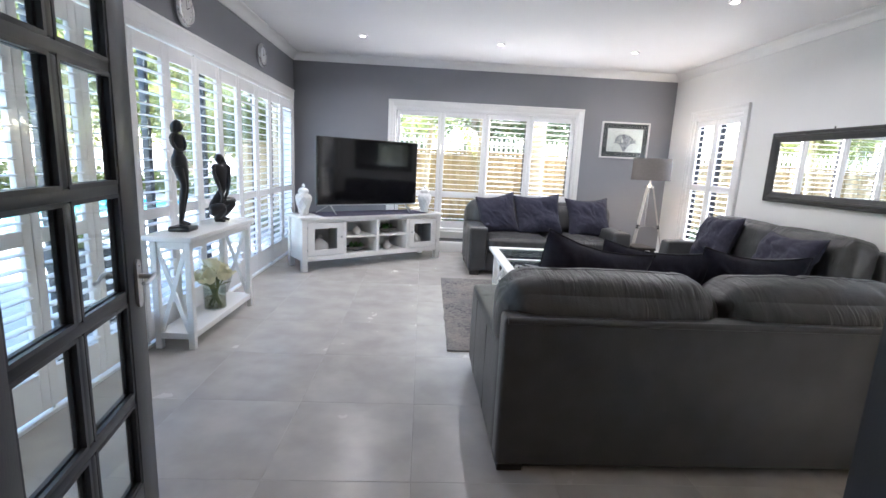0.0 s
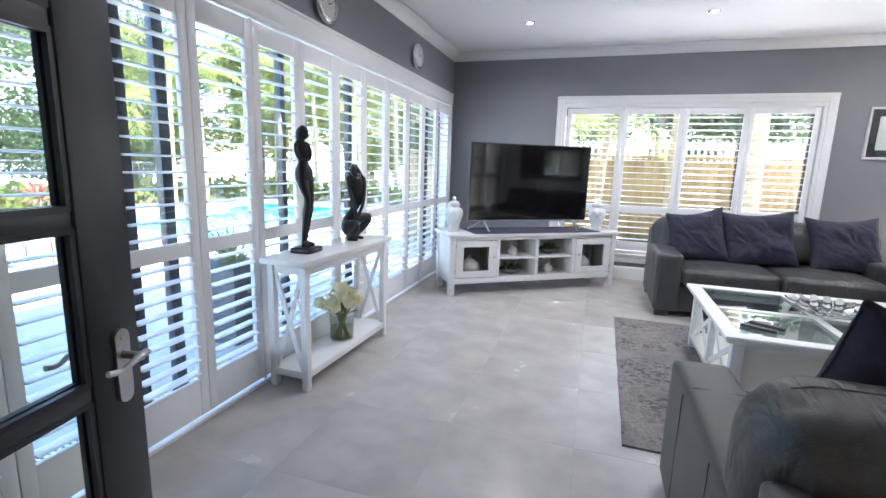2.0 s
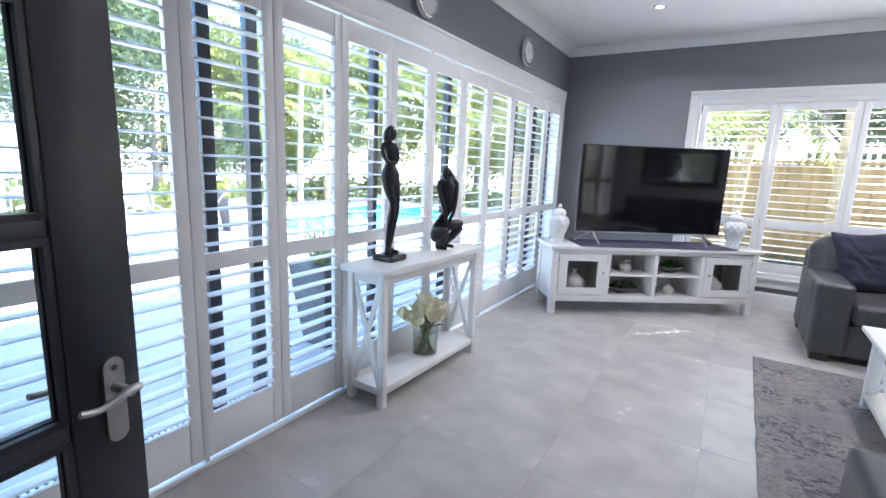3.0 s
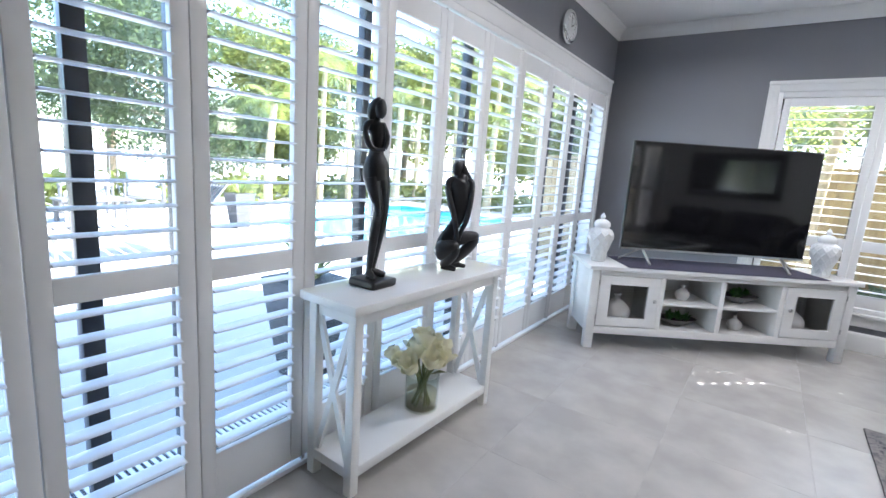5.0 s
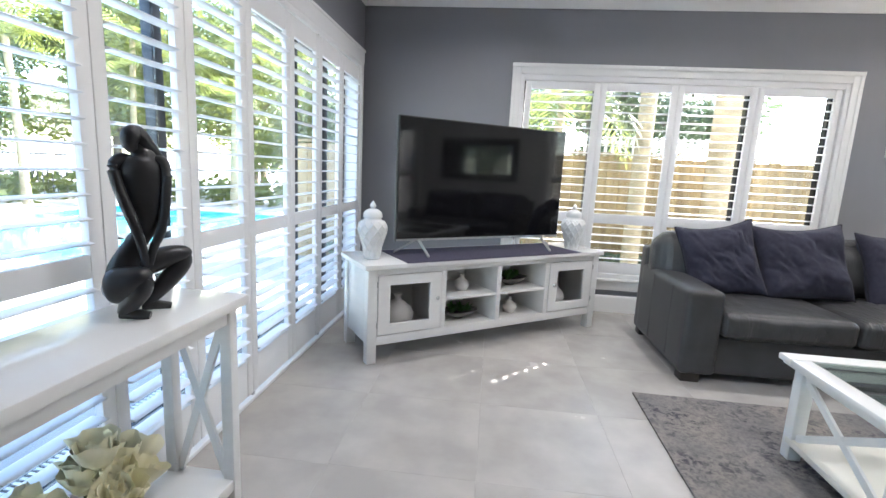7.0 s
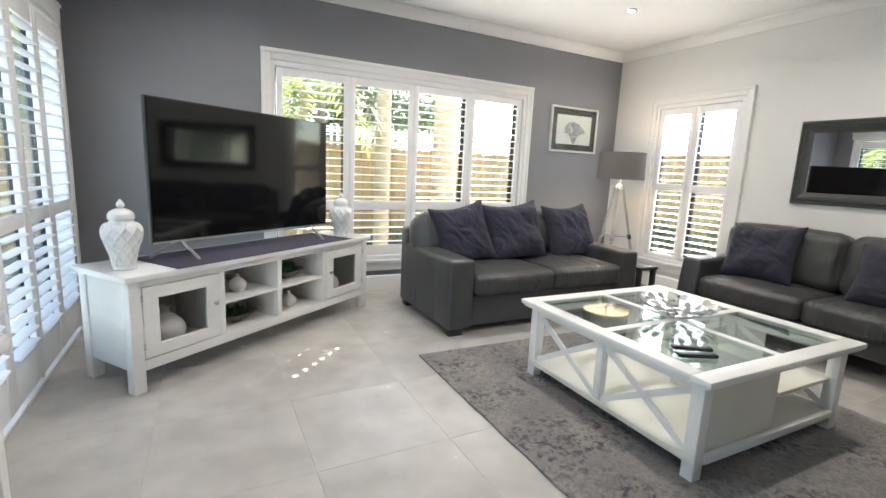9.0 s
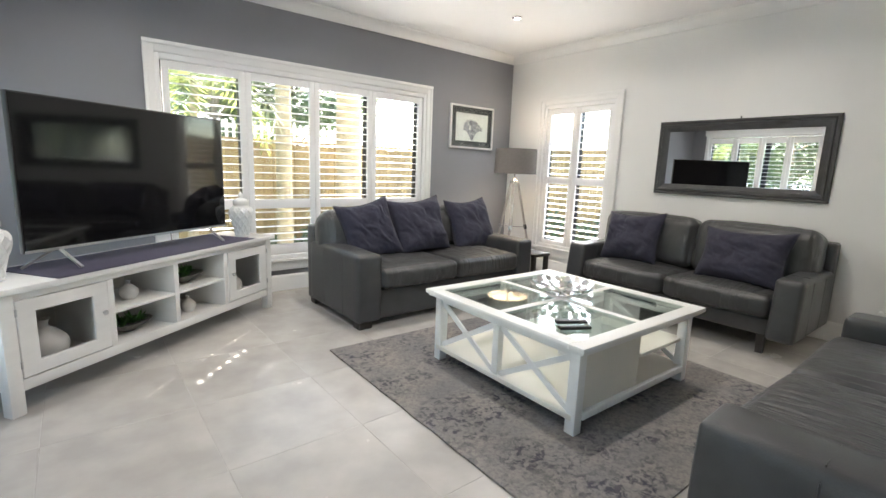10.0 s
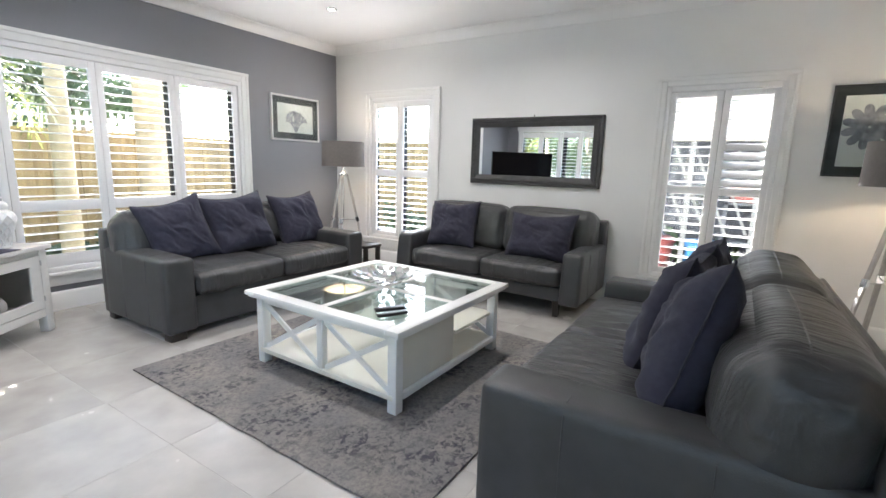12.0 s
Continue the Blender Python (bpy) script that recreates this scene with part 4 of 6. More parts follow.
# ---- ceramics ----
def urn(m, label):
    e = thing("ginger_jar", m, label, "jar", "white lidded jars on the cabinet")
    prof = smooth_rows([(0.045, 0.0), (0.052, 0.006), (0.050, 0.03), (0.058, 0.08), (0.080, 0.15), (0.088, 0.19), (0.080, 0.225), (0.056, 0.248), (0.052, 0.258)], 11)
    part("body", lathe(B(), prof, 120, relief=lambda a, z, r: 0.0065 * (max(abs(math.cos(a * 5 + z * 42)), abs(math.cos(a * 5 - z * 42))) ** 14 if 0.02 < z < 0.24 else 0)), CHINA, e)
    lid = part("lid", lathe(B(), smooth_rows([(0.058, 0.259), (0.060, 0.268), (0.056, 0.29), (0.035, 0.308), (0.014, 0.315)], 4), 40), CHINA, e)
    part("finial", lathe(B(), smooth_rows([(0.010, 0.314), (0.019, 0.328), (0.016, 0.342), (0.006, 0.356), (0.001, 0.362)], 4), 24), CHINA, lid)


urn(pose(-1.625, 5.20, CH + 0.001), "white glazed ginger jar with a raised lattice and lid")
urn(pose(-0.247, 6.125, CH + 0.001), "white glazed ginger jar with a lid, beside the television")


def bottle_vase(m, s, label):
    prof = smooth_rows([(0.30, 0), (0.34, 0.02), (0.5, 0.3), (0.48, 0.58), (0.26, 0.82), (0.12, 0.92), (0.11, 1.05), (0.16, 1.12), (0.12, 1.115), (0.08, 1.0)], 4)
    ob = part("vase", lathe(B(), [(r * s, z * s) for r, z in prof], 32), MATTE_CHINA, at=m)
    tagged(ob, label, "vase", "small white vases in the cabinet")


bottle_vase(on_cab(0.27, 0.16, 0.164), 0.20, "round white ceramic vase behind cabinet glass")
bottle_vase(on_cab(CW - 0.33, 0.16, 0.164), 0.20, "round white ceramic vase behind cabinet glass")
bottle_vase(on_cab(0.75, 0.15, 0.373), 0.10, "small white bottle vase on the open shelf")
bottle_vase(on_cab(1.19, 0.15, 0.164), 0.10, "small white bottle vase on the open shelf")


def succulent_bowl(m, seed, label):
    e = thing("succulent_bowl", m, label, "potted plant", "succulent bowls in the cabinet")
    bm = B()
    lathe(bm, smooth_rows([(0.04, 0.0), (0.05, 0.012), (0.10, 0.03), (0.145, 0.058), (0.138, 0.058), (0.09, 0.04), (0.01, 0.036)], 3), 32)
    bmesh.ops.scale(bm, vec=(1.0, 0.62, 1.0), verts=bm.verts)
    part("bowl", bm, STONEBOWL, e)
    rnd = random.Random(seed)
    bm = B()
    for k in range(7):
        cx, cy = rnd.uniform(-0.085, 0.085), rnd.uniform(-0.045, 0.045)
        for j in range(14):
            a, t = rnd.uniform(0, 6.28), rnd.uniform(0.3, 1.2)
            L = rnd.uniform(0.04, 0.07)
            tip = Vector((cx + math.cos(a) * L * math.cos(t), cy + math.sin(a) * L * math.cos(t), 0.05 + L * math.sin(t) * 1.2))
            b0 = Vector((cx, cy, 0.042))
            mid = (b0 + tip) / 2 + Vector((0, 0, 0.006))
            sd_ = Vector((-math.sin(a), math.cos(a), 0)) * 0.012
            v = [bm.verts.new(b0), bm.verts.new(mid - sd_), bm.verts.new(tip), bm.verts.new(mid + sd_), bm.verts.new(mid - Vector((0, 0, 0.006)))]
            bm.faces.new((v[0], v[1], v[2], v[3])), bm.faces.new((v[0], v[4], v[1])), bm.faces.new((v[1], v[4], v[2])), bm.faces.new((v[2], v[4], v[3])), bm.faces.new((v[3], v[4], v[0]))
    part("plant", bm, SUCC, e, "green succulent leaves")


succulent_bowl(on_cab(0.75, 0.17, 0.164), 3, "oval stoneware bowl of green succulents on the open shelf")
succulent_bowl(on_cab(1.19, 0.17, 0.373), 5, "oval stoneware bowl of dark succulents on the open shelf")

# ---- console table ----
cn = thing("console_table", pose(-1.735, 2.815, 0, 0, 0, 88.6), "narrow white console table with crossed ends and a low shelf", "console table")
# local x runs along the wall, local y towards the wall
CL, CDp, CHt = 0.98, 0.255, 0.755
part("top", box(B(), -0.025, CL + 0.04, -0.022, CDp + 0.03, CHt - 0.035, CHt, 0.005), GLOSSWOOD, cn)
lg = part("leg", box(B(), 0, 0.04, 0, 0.04, 0, CHt - 0.036, 0.003), WHITEWOOD, cn)
for x, y in ((CL - 0.04, 0), (0, CDp - 0.04), (CL - 0.04, CDp - 0.04)):
    again(lg, pose(x, y, 0))
part("shelf", box(B(), 0.002, CL - 0.002, 0.004, CDp - 0.004, 0.07, 0.112, 0.003), WHITEWOOD, cn)
for y in (0.008, CDp - 0.03):
    part("apron", box(B(), 0.041, CL - 0.041, y, y + 0.022, CHt - 0.085, CHt - 0.036, 0.002), WHITEWOOD, cn)
for x in (0.02, CL - 0.02):
    part("apron", box(B(), x - 0.011, x + 0.011, 0.041, CDp - 0.041, CHt - 0.085, CHt - 0.036, 0.002), WHITEWOOD, cn)
    part("brace", beam(B(), (x, 0.04, 0.115), (x, CDp - 0.04, CHt - 0.088), 0.014, 0.026), WHITEWOOD, cn)
    part("brace", beam(B(), (x + 0.001, CDp - 0.04, 0.115), (x + 0.001, 0.04, CHt - 0.088), 0.014, 0.026), WHITEWOOD, cn)

# ---- statues ----
bm = B()
box(bm, -0.069, 0.069, -0.069, 0.069, 0.0, 0.034, 0.009, 3)
bmesh.ops.rotate(bm, cent=(0, 0, 0), matrix=Matrix.Rotation(radians(45), 3, "Z"), verts=bm.verts)
legs = [(-0.014, 0.034, 0.018), (-0.014, 0.075, 0.019), (-0.012, 0.112, 0.023), (-0.009, 0.175, 0.028), (-0.006, 0.238, 0.033), (-0.002, 0.283, 0.032), (-0.004, 0.333, 0.033), (-0.015, 0.371, 0.042), (-0.025, 0.409, 0.050), (-0.034, 0.445, 0.055)]
for side, off in ((-1, -0.010), (1, 0.008)):
    loft(bm, smooth_rows([(u + side * r * 0.34, off, z, r * 0.60, r * 0.62) for u, z, r in legs], 4), 16)
trunk = [(-0.032, 0.430, 0.054), (-0.038, 0.458, 0.058), (-0.042, 0.486, 0.055), (-0.045, 0.510, 0.046), (-0.047, 0.535, 0.033), (-0.047, 0.556, 0.031), (-0.045, 0.585, 0.034), (-0.049, 0.616, 0.037), (-0.060, 0.643, 0.040), (-0.063, 0.657, 0.027), (-0.060, 0.668, 0.014), (-0.057, 0.682, 0.013)]
loft(bm, smooth_rows([(u, 0.0, z, r * 0.9, r * 0.72) for u, z, r in trunk], 4), 20)
loft(bm, smooth_rows([(-0.052, -0.004, 0.672, 0.012, 0.014), (-0.050, -0.006, 0.688, 0.022, 0.022), (-0.054, -0.006, 0.712, 0.025, 0.025), (-0.054, 0.0, 0.734, 0.017, 0.018), (-0.058, 0.002, 0.741, 0.005, 0.005)], 4), 16)
loft(bm, smooth_rows([(-0.080, 0.004, 0.655, 0.010, 0.016), (-0.078, 0.004, 0.680, 0.020, 0.024), (-0.076, 0.004, 0.712, 0.022, 0.027), (-0.060, 0.004, 0.738, 0.016, 0.020), (-0.052, 0.003, 0.744, 0.005, 0.006)], 4), 14)
loft(bm, smooth_rows([(-0.062, -0.004, 0.646, 0.011, 0.012), (-0.084, -0.012, 0.652, 0.013, 0.014), (-0.097, -0.018, 0.634, 0.013, 0.013), (-0.096, -0.024, 0.604, 0.012, 0.012), (-0.074, -0.032, 0.562, 0.011, 0.011), (-0.048, -0.034, 0.549, 0.009, 0.009), (-0.020, -0.026, 0.554, 0.008, 0.008)], 4), 12)
loft(bm, smooth_rows([(-0.036, -0.012, 0.648, 0.010, 0.011), (-0.022, -0.014, 0.622, 0.011, 0.011), (-0.012, -0.018, 0.588, 0.010, 0.010), (-0.018, -0.026, 0.556, 0.008, 0.008)], 4), 12)
for p, q in (((-0.012, 0.006), (0.046, 0.010)), ((-0.022, -0.016), (0.004, -0.050))):
    loft(bm, smooth_rows([(p[0], p[1], 0.060, 0.016, 0.015), ((p[0] + q[0]) / 2, (p[1] + q[1]) / 2, 0.050, 0.015, 0.012), (q[0], q[1], 0.041, 0.011, 0.007)], 3), 12)
for v in bm.verts:
    v.co.x += 0.078 * v.co.z
    v.co.z *= 0.968
tagged(part("statue", bm, BRONZE, at=pose(-1.885, 3.045, CHt + 0.001, 0, 0, 46)), "tall dark bronze standing figure statue on the console", "statue", "dark statues on the console")
bm = B()
trunk = [(-0.055, 0.105, 0.046), (-0.054, 0.135, 0.040), (-0.044, 0.170, 0.031), (-0.026, 0.205, 0.027), (-0.008, 0.240, 0.028), (0.0, 0.280, 0.036), (-0.005, 0.312, 0.042), (-0.011, 0.362, 0.048), (-0.017, 0.398, 0.053), (-0.016, 0.422, 0.048), (-0.014, 0.438, 0.034), (-0.020, 0.452, 0.023), (-0.028, 0.470, 0.020), (-0.031, 0.488, 0.018)]
loft(bm, smooth_rows([(u, 0.0, z, r, r * 0.68) for u, z, r in trunk], 4), 20)
loft(bm, smooth_rows([(-0.034, -0.010, 0.452, 0.012, 0.014), (-0.042, -0.014, 0.470, 0.020, 0.020), (-0.038, -0.010, 0.494, 0.024, 0.023), (-0.028, -0.004, 0.511, 0.013, 0.014), (-0.025, -0.003, 0.517, 0.004, 0.004)], 4), 16)
loft(bm, smooth_rows([(0.036, 0.010, 0.432, 0.006, 0.010), (0.014, 0.010, 0.452, 0.014, 0.016), (-0.012, 0.004, 0.480, 0.021, 0.023), (-0.025, 0.001, 0.506, 0.015, 0.019), (-0.030, 0.0, 0.517, 0.005, 0.006)], 4), 14)
loft(bm, smooth_rows([(-0.034, -0.002, 0.424, 0.012, 0.014), (-0.060, -0.008, 0.430, 0.015, 0.016), (-0.077, -0.016, 0.408, 0.015, 0.015), (-0.066, -0.026, 0.352, 0.014, 0.014), (-0.040, -0.036, 0.278, 0.014, 0.014), (-0.018, -0.040, 0.210, 0.012, 0.012), (-0.006, -0.036, 0.145, 0.010, 0.010)], 4), 12)
loft(bm, smooth_rows([(0.006, 0.0, 0.424, 0.012, 0.014), (0.028, -0.004, 0.428, 0.015, 0.016), (0.040, -0.010, 0.402, 0.015, 0.015), (0.040, -0.018, 0.320, 0.014, 0.014), (0.030, -0.026, 0.240, 0.013, 0.013), (0.012, -0.030, 0.190, 0.011, 0.011), (0.002, -0.032, 0.145, 0.010, 0.010)], 4), 12)
loft(bm, smooth_rows([(-0.100, -0.004, 0.080, 0.016, 0.020), (-0.080, -0.012, 0.085, 0.046, 0.046), (-0.050, -0.030, 0.095, 0.050, 0.048), (-0.016, -0.056, 0.112, 0.034, 0.034), (0.0, -0.066, 0.108, 0.014, 0.016)], 4), 16)
loft(bm, smooth_rows([(-0.006, -0.062, 0.116, 0.018, 0.018), (-0.018, -0.056, 0.084, 0.030, 0.028), (-0.044, -0.040, 0.042, 0.028, 0.026), (-0.058, -0.034, 0.014, 0.016, 0.016)], 4), 14)
loft(bm, smooth_rows([(-0.064, -0.034, 0.014, 0.012, 0.014), (-0.034, -0.046, 0.014, 0.015, 0.016), (0.004, -0.060, 0.008, 0.011, 0.012)], 4), 12)
loft(bm, smooth_rows([(-0.050, 0.018, 0.095, 0.044, 0.044), (-0.010, 0.026, 0.132, 0.036, 0.036), (0.050, 0.034, 0.152, 0.032, 0.032), (0.094, 0.036, 0.156, 0.025, 0.025), (0.108, 0.036, 0.150, 0.010, 0.010)], 4), 16)
loft(bm, smooth_rows([(0.098, 0.036, 0.162, 0.014, 0.014), (0.088, 0.034, 0.130, 0.026, 0.026), (0.046, 0.030, 0.078, 0.027, 0.027), (0.006, 0.026, 0.034, 0.020, 0.020), (-0.010, 0.024, 0.014, 0.013, 0.013)], 4), 14)
loft(bm, smooth_rows([(-0.014, 0.022, 0.014, 0.013, 0.014), (0.020, 0.022, 0.015, 0.014, 0.014), (0.060, 0.020, 0.008, 0.010, 0.010)], 4), 12)
for v in bm.verts:
    v.co.x += 0.05 * v.co.z
    v.co.z = max(v.co.z, 0.0)
tagged(part("statue", bm, BRONZE, at=pose(-1.85, 3.575, CHt + 0.001, 0, 0, 41)), "dark bronze crouching figure statue on the console", "statue", "dark statues on the console")

# ---- flowers ----
fl = thing("flower_vase", pose(-1.835, 3.36, 0.113), "clear glass vase of cream lilies on the low shelf", "flower vase")
bm = B()
lathe(bm, [(0.074, 0.0), (0.078, 0.004), (0.080, 0.17), (0.077, 0.17), (0.074, 0.010), (0.002, 0.010)], 32)
g_ = part("vase", bm, VASE_GLASS, fl, "clear glass cylinder vase")
g_.visible_shadow = False
part("water", lathe(B(), [(0.072, 0.011), (0.072, 0.085)], 28), pane_glass("vase_water", (0.94, 0.88, 0.78), 0.6), fl)
rnd = random.Random(4)
heads = []
for k in range(15):
    bm = B()
    a, rr = 2 * math.pi * k / 9 + rnd.uniform(-0.2, 0.2), rnd.uniform(0.07, 0.12) if k < 9 else rnd.uniform(0.0, 0.07)
    top = Vector((rr * math.cos(a) * 1.05, rr * math.sin(a) * 1.2, 0.265 - rr * 0.62 + rnd.uniform(-0.01, 0.045)))
    foot_ = Vector((-0.045 * math.cos(a + 1), -0.045 * math.sin(a + 1), 0.02))
    neck = Vector((0.03 * math.cos(a), 0.03 * math.sin(a), 0.165))
    prev = foot_
    for q in (neck, neck.lerp(top, 0.6) + Vector((0, 0, 0.01)), top):
        rod(bm, prev, q, 0.0045, seg=6)
        prev = q
    heads.append((top, (top - neck).normalized()))
    part("stem", bm, STEM, fl)
for k in range(5):
    a = rnd.uniform(0, 6.28)
    b0, tip = Vector((0.03 * math.cos(a), 0.03 * math.sin(a), 0.17)), Vector((0.12 * math.cos(a), 0.12 * math.sin(a), 0.20 + rnd.uniform(0, 0.05)))
    sd_ = Vector((-math.sin(a), math.cos(a), 0)) * 0.014
    mid = b0.lerp(tip, 0.5) + Vector((0, 0, 0.012))
    bm = B()
    bm.faces.new([bm.verts.new(p) for p in (b0, mid - sd_, tip, mid + sd_)])
    part("leaf", bm, STEM, fl)
bm = B()
rows = []
for i in range(9):
    t = i / 8
    row = []
    for j in range(28):
        ph = 2 * math.pi * j / 28
        lip = t ** 2.5
        rad = 0.007 + 0.034 * math.sin(1.75 * t) ** 0.9 + lip * (0.006 * math.cos(ph) + 0.005 * math.sin(4 * ph + 1.0) + 0.003 * math.sin(7 * ph))
        row.append(bm.verts.new((rad * math.cos(ph), rad * math.sin(ph) * 0.9, 0.070 * t - 0.012 * t ** 6 + lip * (0.014 * math.cos(ph) + 0.005 * math.sin(3 * ph)))))
    rows.append(row)
for r0, r1 in zip(rows, rows[1:]):
    for j in range(28):
        bm.faces.new((r0[j], r0[(j + 1) % 28], r1[(j + 1) % 28], r1[j]))
for k in range(5):
    # inner petals, curled about the heart of the bloom
    a0, r_ = 1.3 * k, 0.010 + 0.005 * k
    quad = [[bm.verts.new(((r_ + 0.008 * t) * math.cos(a0 + w_), (r_ + 0.008 * t) * math.sin(a0 + w_), 0.012 + (0.058 + 0.004 * math.sin(5 * w_)) * t)) for t in (0, 0.5, 1)] for w_ in (-0.8, -0.4, 0, 0.4, 0.8)]
    for c0, c1 in zip(quad, quad[1:]):
        for i in (0, 1):
            bm.faces.new((c0[i], c1[i], c1[i + 1], c0[i + 1]))
bloom = None
for p, d_ in heads:
    s = rnd.uniform(1.0, 1.4)
    at = Matrix.Translation(p) @ (d_ + Vector((0, 0, 0.5))).to_track_quat("Z", "Y").to_matrix().to_4x4() @ pose(0, 0, -0.008, 0, 0, rnd.uniform(0, 360)) @ Matrix.Scale(s, 4)
    if bloom is None:
        bloom = part("bloom", bm, PETAL, fl, "cream lily bloom", at=at)
    else:
        again(bloom, at)


# ---- floor lamps ----
def floor_lamp(m, label):
    e = thing("floor_lamp", m, label, "floor lamp", "tripod lamps with drum shades")
    sh = part("shade", lathe(B(), [(0.243, 1.195), (0.236, 1.475), (0.2345, 1.475), (0.2415, 1.195)], 48), SHADE_CLOTH, e, "taupe fabric drum shade")
    me = sh.data
    bmx = B()
    bmx.from_mesh(me)
    caps = [f for f in bmx.faces if len(f.verts) > 4]
    bmesh.ops.delete(bmx, geom=caps, context="FACES_ONLY")
    bmx.to_mesh(me), bmx.free()
    ln = B()
    lathe(ln, [(0.2395, 1.20), (0.2335, 1.47)], 48)
    bmesh.ops.delete(ln, geom=[f for f in ln.faces if len(f.verts) > 4], context="FACES_ONLY")
    part("lining", ln, LINING, sh)
    sp = B()
    for k in range(3):
        a = radians(120 * k + 20)
        rod(sp, (0.012 * math.cos(a), 0.012 * math.sin(a), 1.40), (0.232 * math.cos(a), 0.232 * math.sin(a), 1.44), 0.0025, seg=6)
    part("spider", sp, NICKEL, sh)
    part("stem", rod(B(), (0, 0, 1.10), (0, 0, 1.30), 0.013, seg=14), CHROME, e)
    part("hub", lathe(B(), [(0.03, 1.085), (0.055, 1.09), (0.055, 1.115), (0.03, 1.125), (0.018, 1.15)], 24), CHROME, e, "chrome hub")
    bm_ = B()
    bmesh.ops.create_uvsphere(bm_, u_segments=16, v_segments=10, radius=0.03, matrix=pose(0, 0, 1.33))
    part("bulb", bm_, BULB, e, "lit warm bulb")
    for k in range(3):
        a = radians(120 * k + 75)
        top, foot_ = Vector((0.045 * math.cos(a), 0.045 * math.sin(a), 1.10)), Vector((0.30 * math.cos(a), 0.30 * math.sin(a), 0.012))
        lgp = part("leg", beam(B(), top, foot_, 0.032, 0.02, 0.004), GREYWOOD, e, "pale weathered wooden leg")
        c = top.lerp(foot_, 0.48)
        part("collar", beam(B(), top.lerp(foot_, 0.455), top.lerp(foot_, 0.505), 0.040, 0.028, 0.003), CHROME, lgp, "chrome collar")
        part("tip", rod(B(), foot_ + Vector((0, 0, 0.01)), foot_ - Vector((0, 0, 0.0105)), 0.012, seg=10), CHROME, lgp)
    bm_ = B()
    for k in range(3):
        a = radians(120 * k + 75)
        rod(bm_, (0, 0, 0.58), (0.17 * math.cos(a), 0.17 * math.sin(a), 0.575), 0.004, seg=6)
    rod(bm_, (0, 0, 0.57), (0, 0, 1.09), 0.005, seg=6)
    part("spreader", bm_, CHROME, e)


floor_lamp(pose(2.74, 5.96, 0, 0, 0, 20), "tripod floor lamp with a taupe drum shade, lit, in the corner")
floor_lamp(pose(2.78, 1.17, 0, 0, 0, 50), "tripod floor lamp with a taupe drum shade, lit, by the wall")
# small stool between the sofas
sb = thing("side_table", pose(2.42, 5.32, 0), "low dark side table between the sofas", "side table")
part("top", box(B(), -0.12, 0.13, -0.1, 0.25, 0.37, 0.40, 0.005), DARKWOOD, sb)
lg = part("leg", box(B(), -0.02, 0.02, -0.02, 0.02, 0, 0.369, 0.003), DARKWOOD, sb, at=pose(-0.09, -0.07, 0))
for x, y in ((0.10, -0.07), (-0.09, 0.22), (0.10, 0.22)):
    again(lg, pose(x, y, 0))

# ---- mirror and pictures ----
mr = thing("wall_mirror", pose(XE - 0.001, 4.56, 1.065, 0, 0, -90), "long mirror in a stepped pewter-grey frame on the white wall", "mirror")
MW, MH = 1.385, 0.68


def frame_ring(w, h, steps, material, parent, name="frame"):
    """A frame of mitred mouldings: steps of (inset, depth out from the wall)."""
    bm = B()
    loops = []
    for ins, dep in steps:
        loops.append([bm.verts.new(p) for p in ((ins, -dep, ins), (w - ins, -dep, ins), (w - ins, -dep, h - ins), (ins, -dep, h - ins))])
    for a, b in zip(loops, loops[1:]):
        for k in range(4):
            bm.faces.new((a[k], a[(k + 1) % 4], b[(k + 1) % 4], b[k]))
    bmesh.ops.recalc_face_normals(bm, faces=bm.faces)
    return part(name, bm, material, parent, flat=True)


frame_ring(MW, MH, [(0, 0), (0, 0.022), (0.006, 0.03), (0.022, 0.03), (0.026, 0.024), (0.030, 0.024), (0.036, 0.034), (0.052, 0.032), (0.056, 0.026), (0.062, 0.026), (0.07, 0.022), (0.092, 0.016), (0.096, 0.010), (0.096, 0.004)], MIRROR_FRAME, mr)
part("mirror_glass", box(B(), 0.09, MW - 0.09, -0.009, -0.004, 0.09, MH - 0.09), MIRROR, mr, "clear mirror glass", flat=True)
part("hook", rod(B(), (MW / 2, -0.006, MH), (MW / 2, -0.006, MH + 0.02), 0.006, seg=8), MIRROR_FRAME, mr)


def picture(m, w, h, fr, mount, label, art, frame_mat):
    e = thing("framed_picture", m, label, "picture")
    frame_ring(w, h, [(0, 0), (0, 0.024), (0.004, 0.028), (fr - 0.004, 0.028), (fr, 0.022), (fr, 0.006)], frame_mat, e)
    part("mount", box(B(), fr - 0.002, w - fr + 0.002, -0.010, -0.006, fr - 0.002, h - fr + 0.002), MATBOARD, e, "charcoal mount", flat=True)
    part("print", box(B(), fr + mount, w - fr - mount, -0.0125, -0.0105, fr + mount, h - fr - mount), PRINT, e, "white printed sheet", flat=True)
    art(e, w, h)
    p = part("glazing", box(B(), fr - 0.001, w - fr + 0.001, -0.020, -0.018, fr - 0.001, h - fr + 0.001), GLASS, e, flat=True)
    p.visible_shadow = False


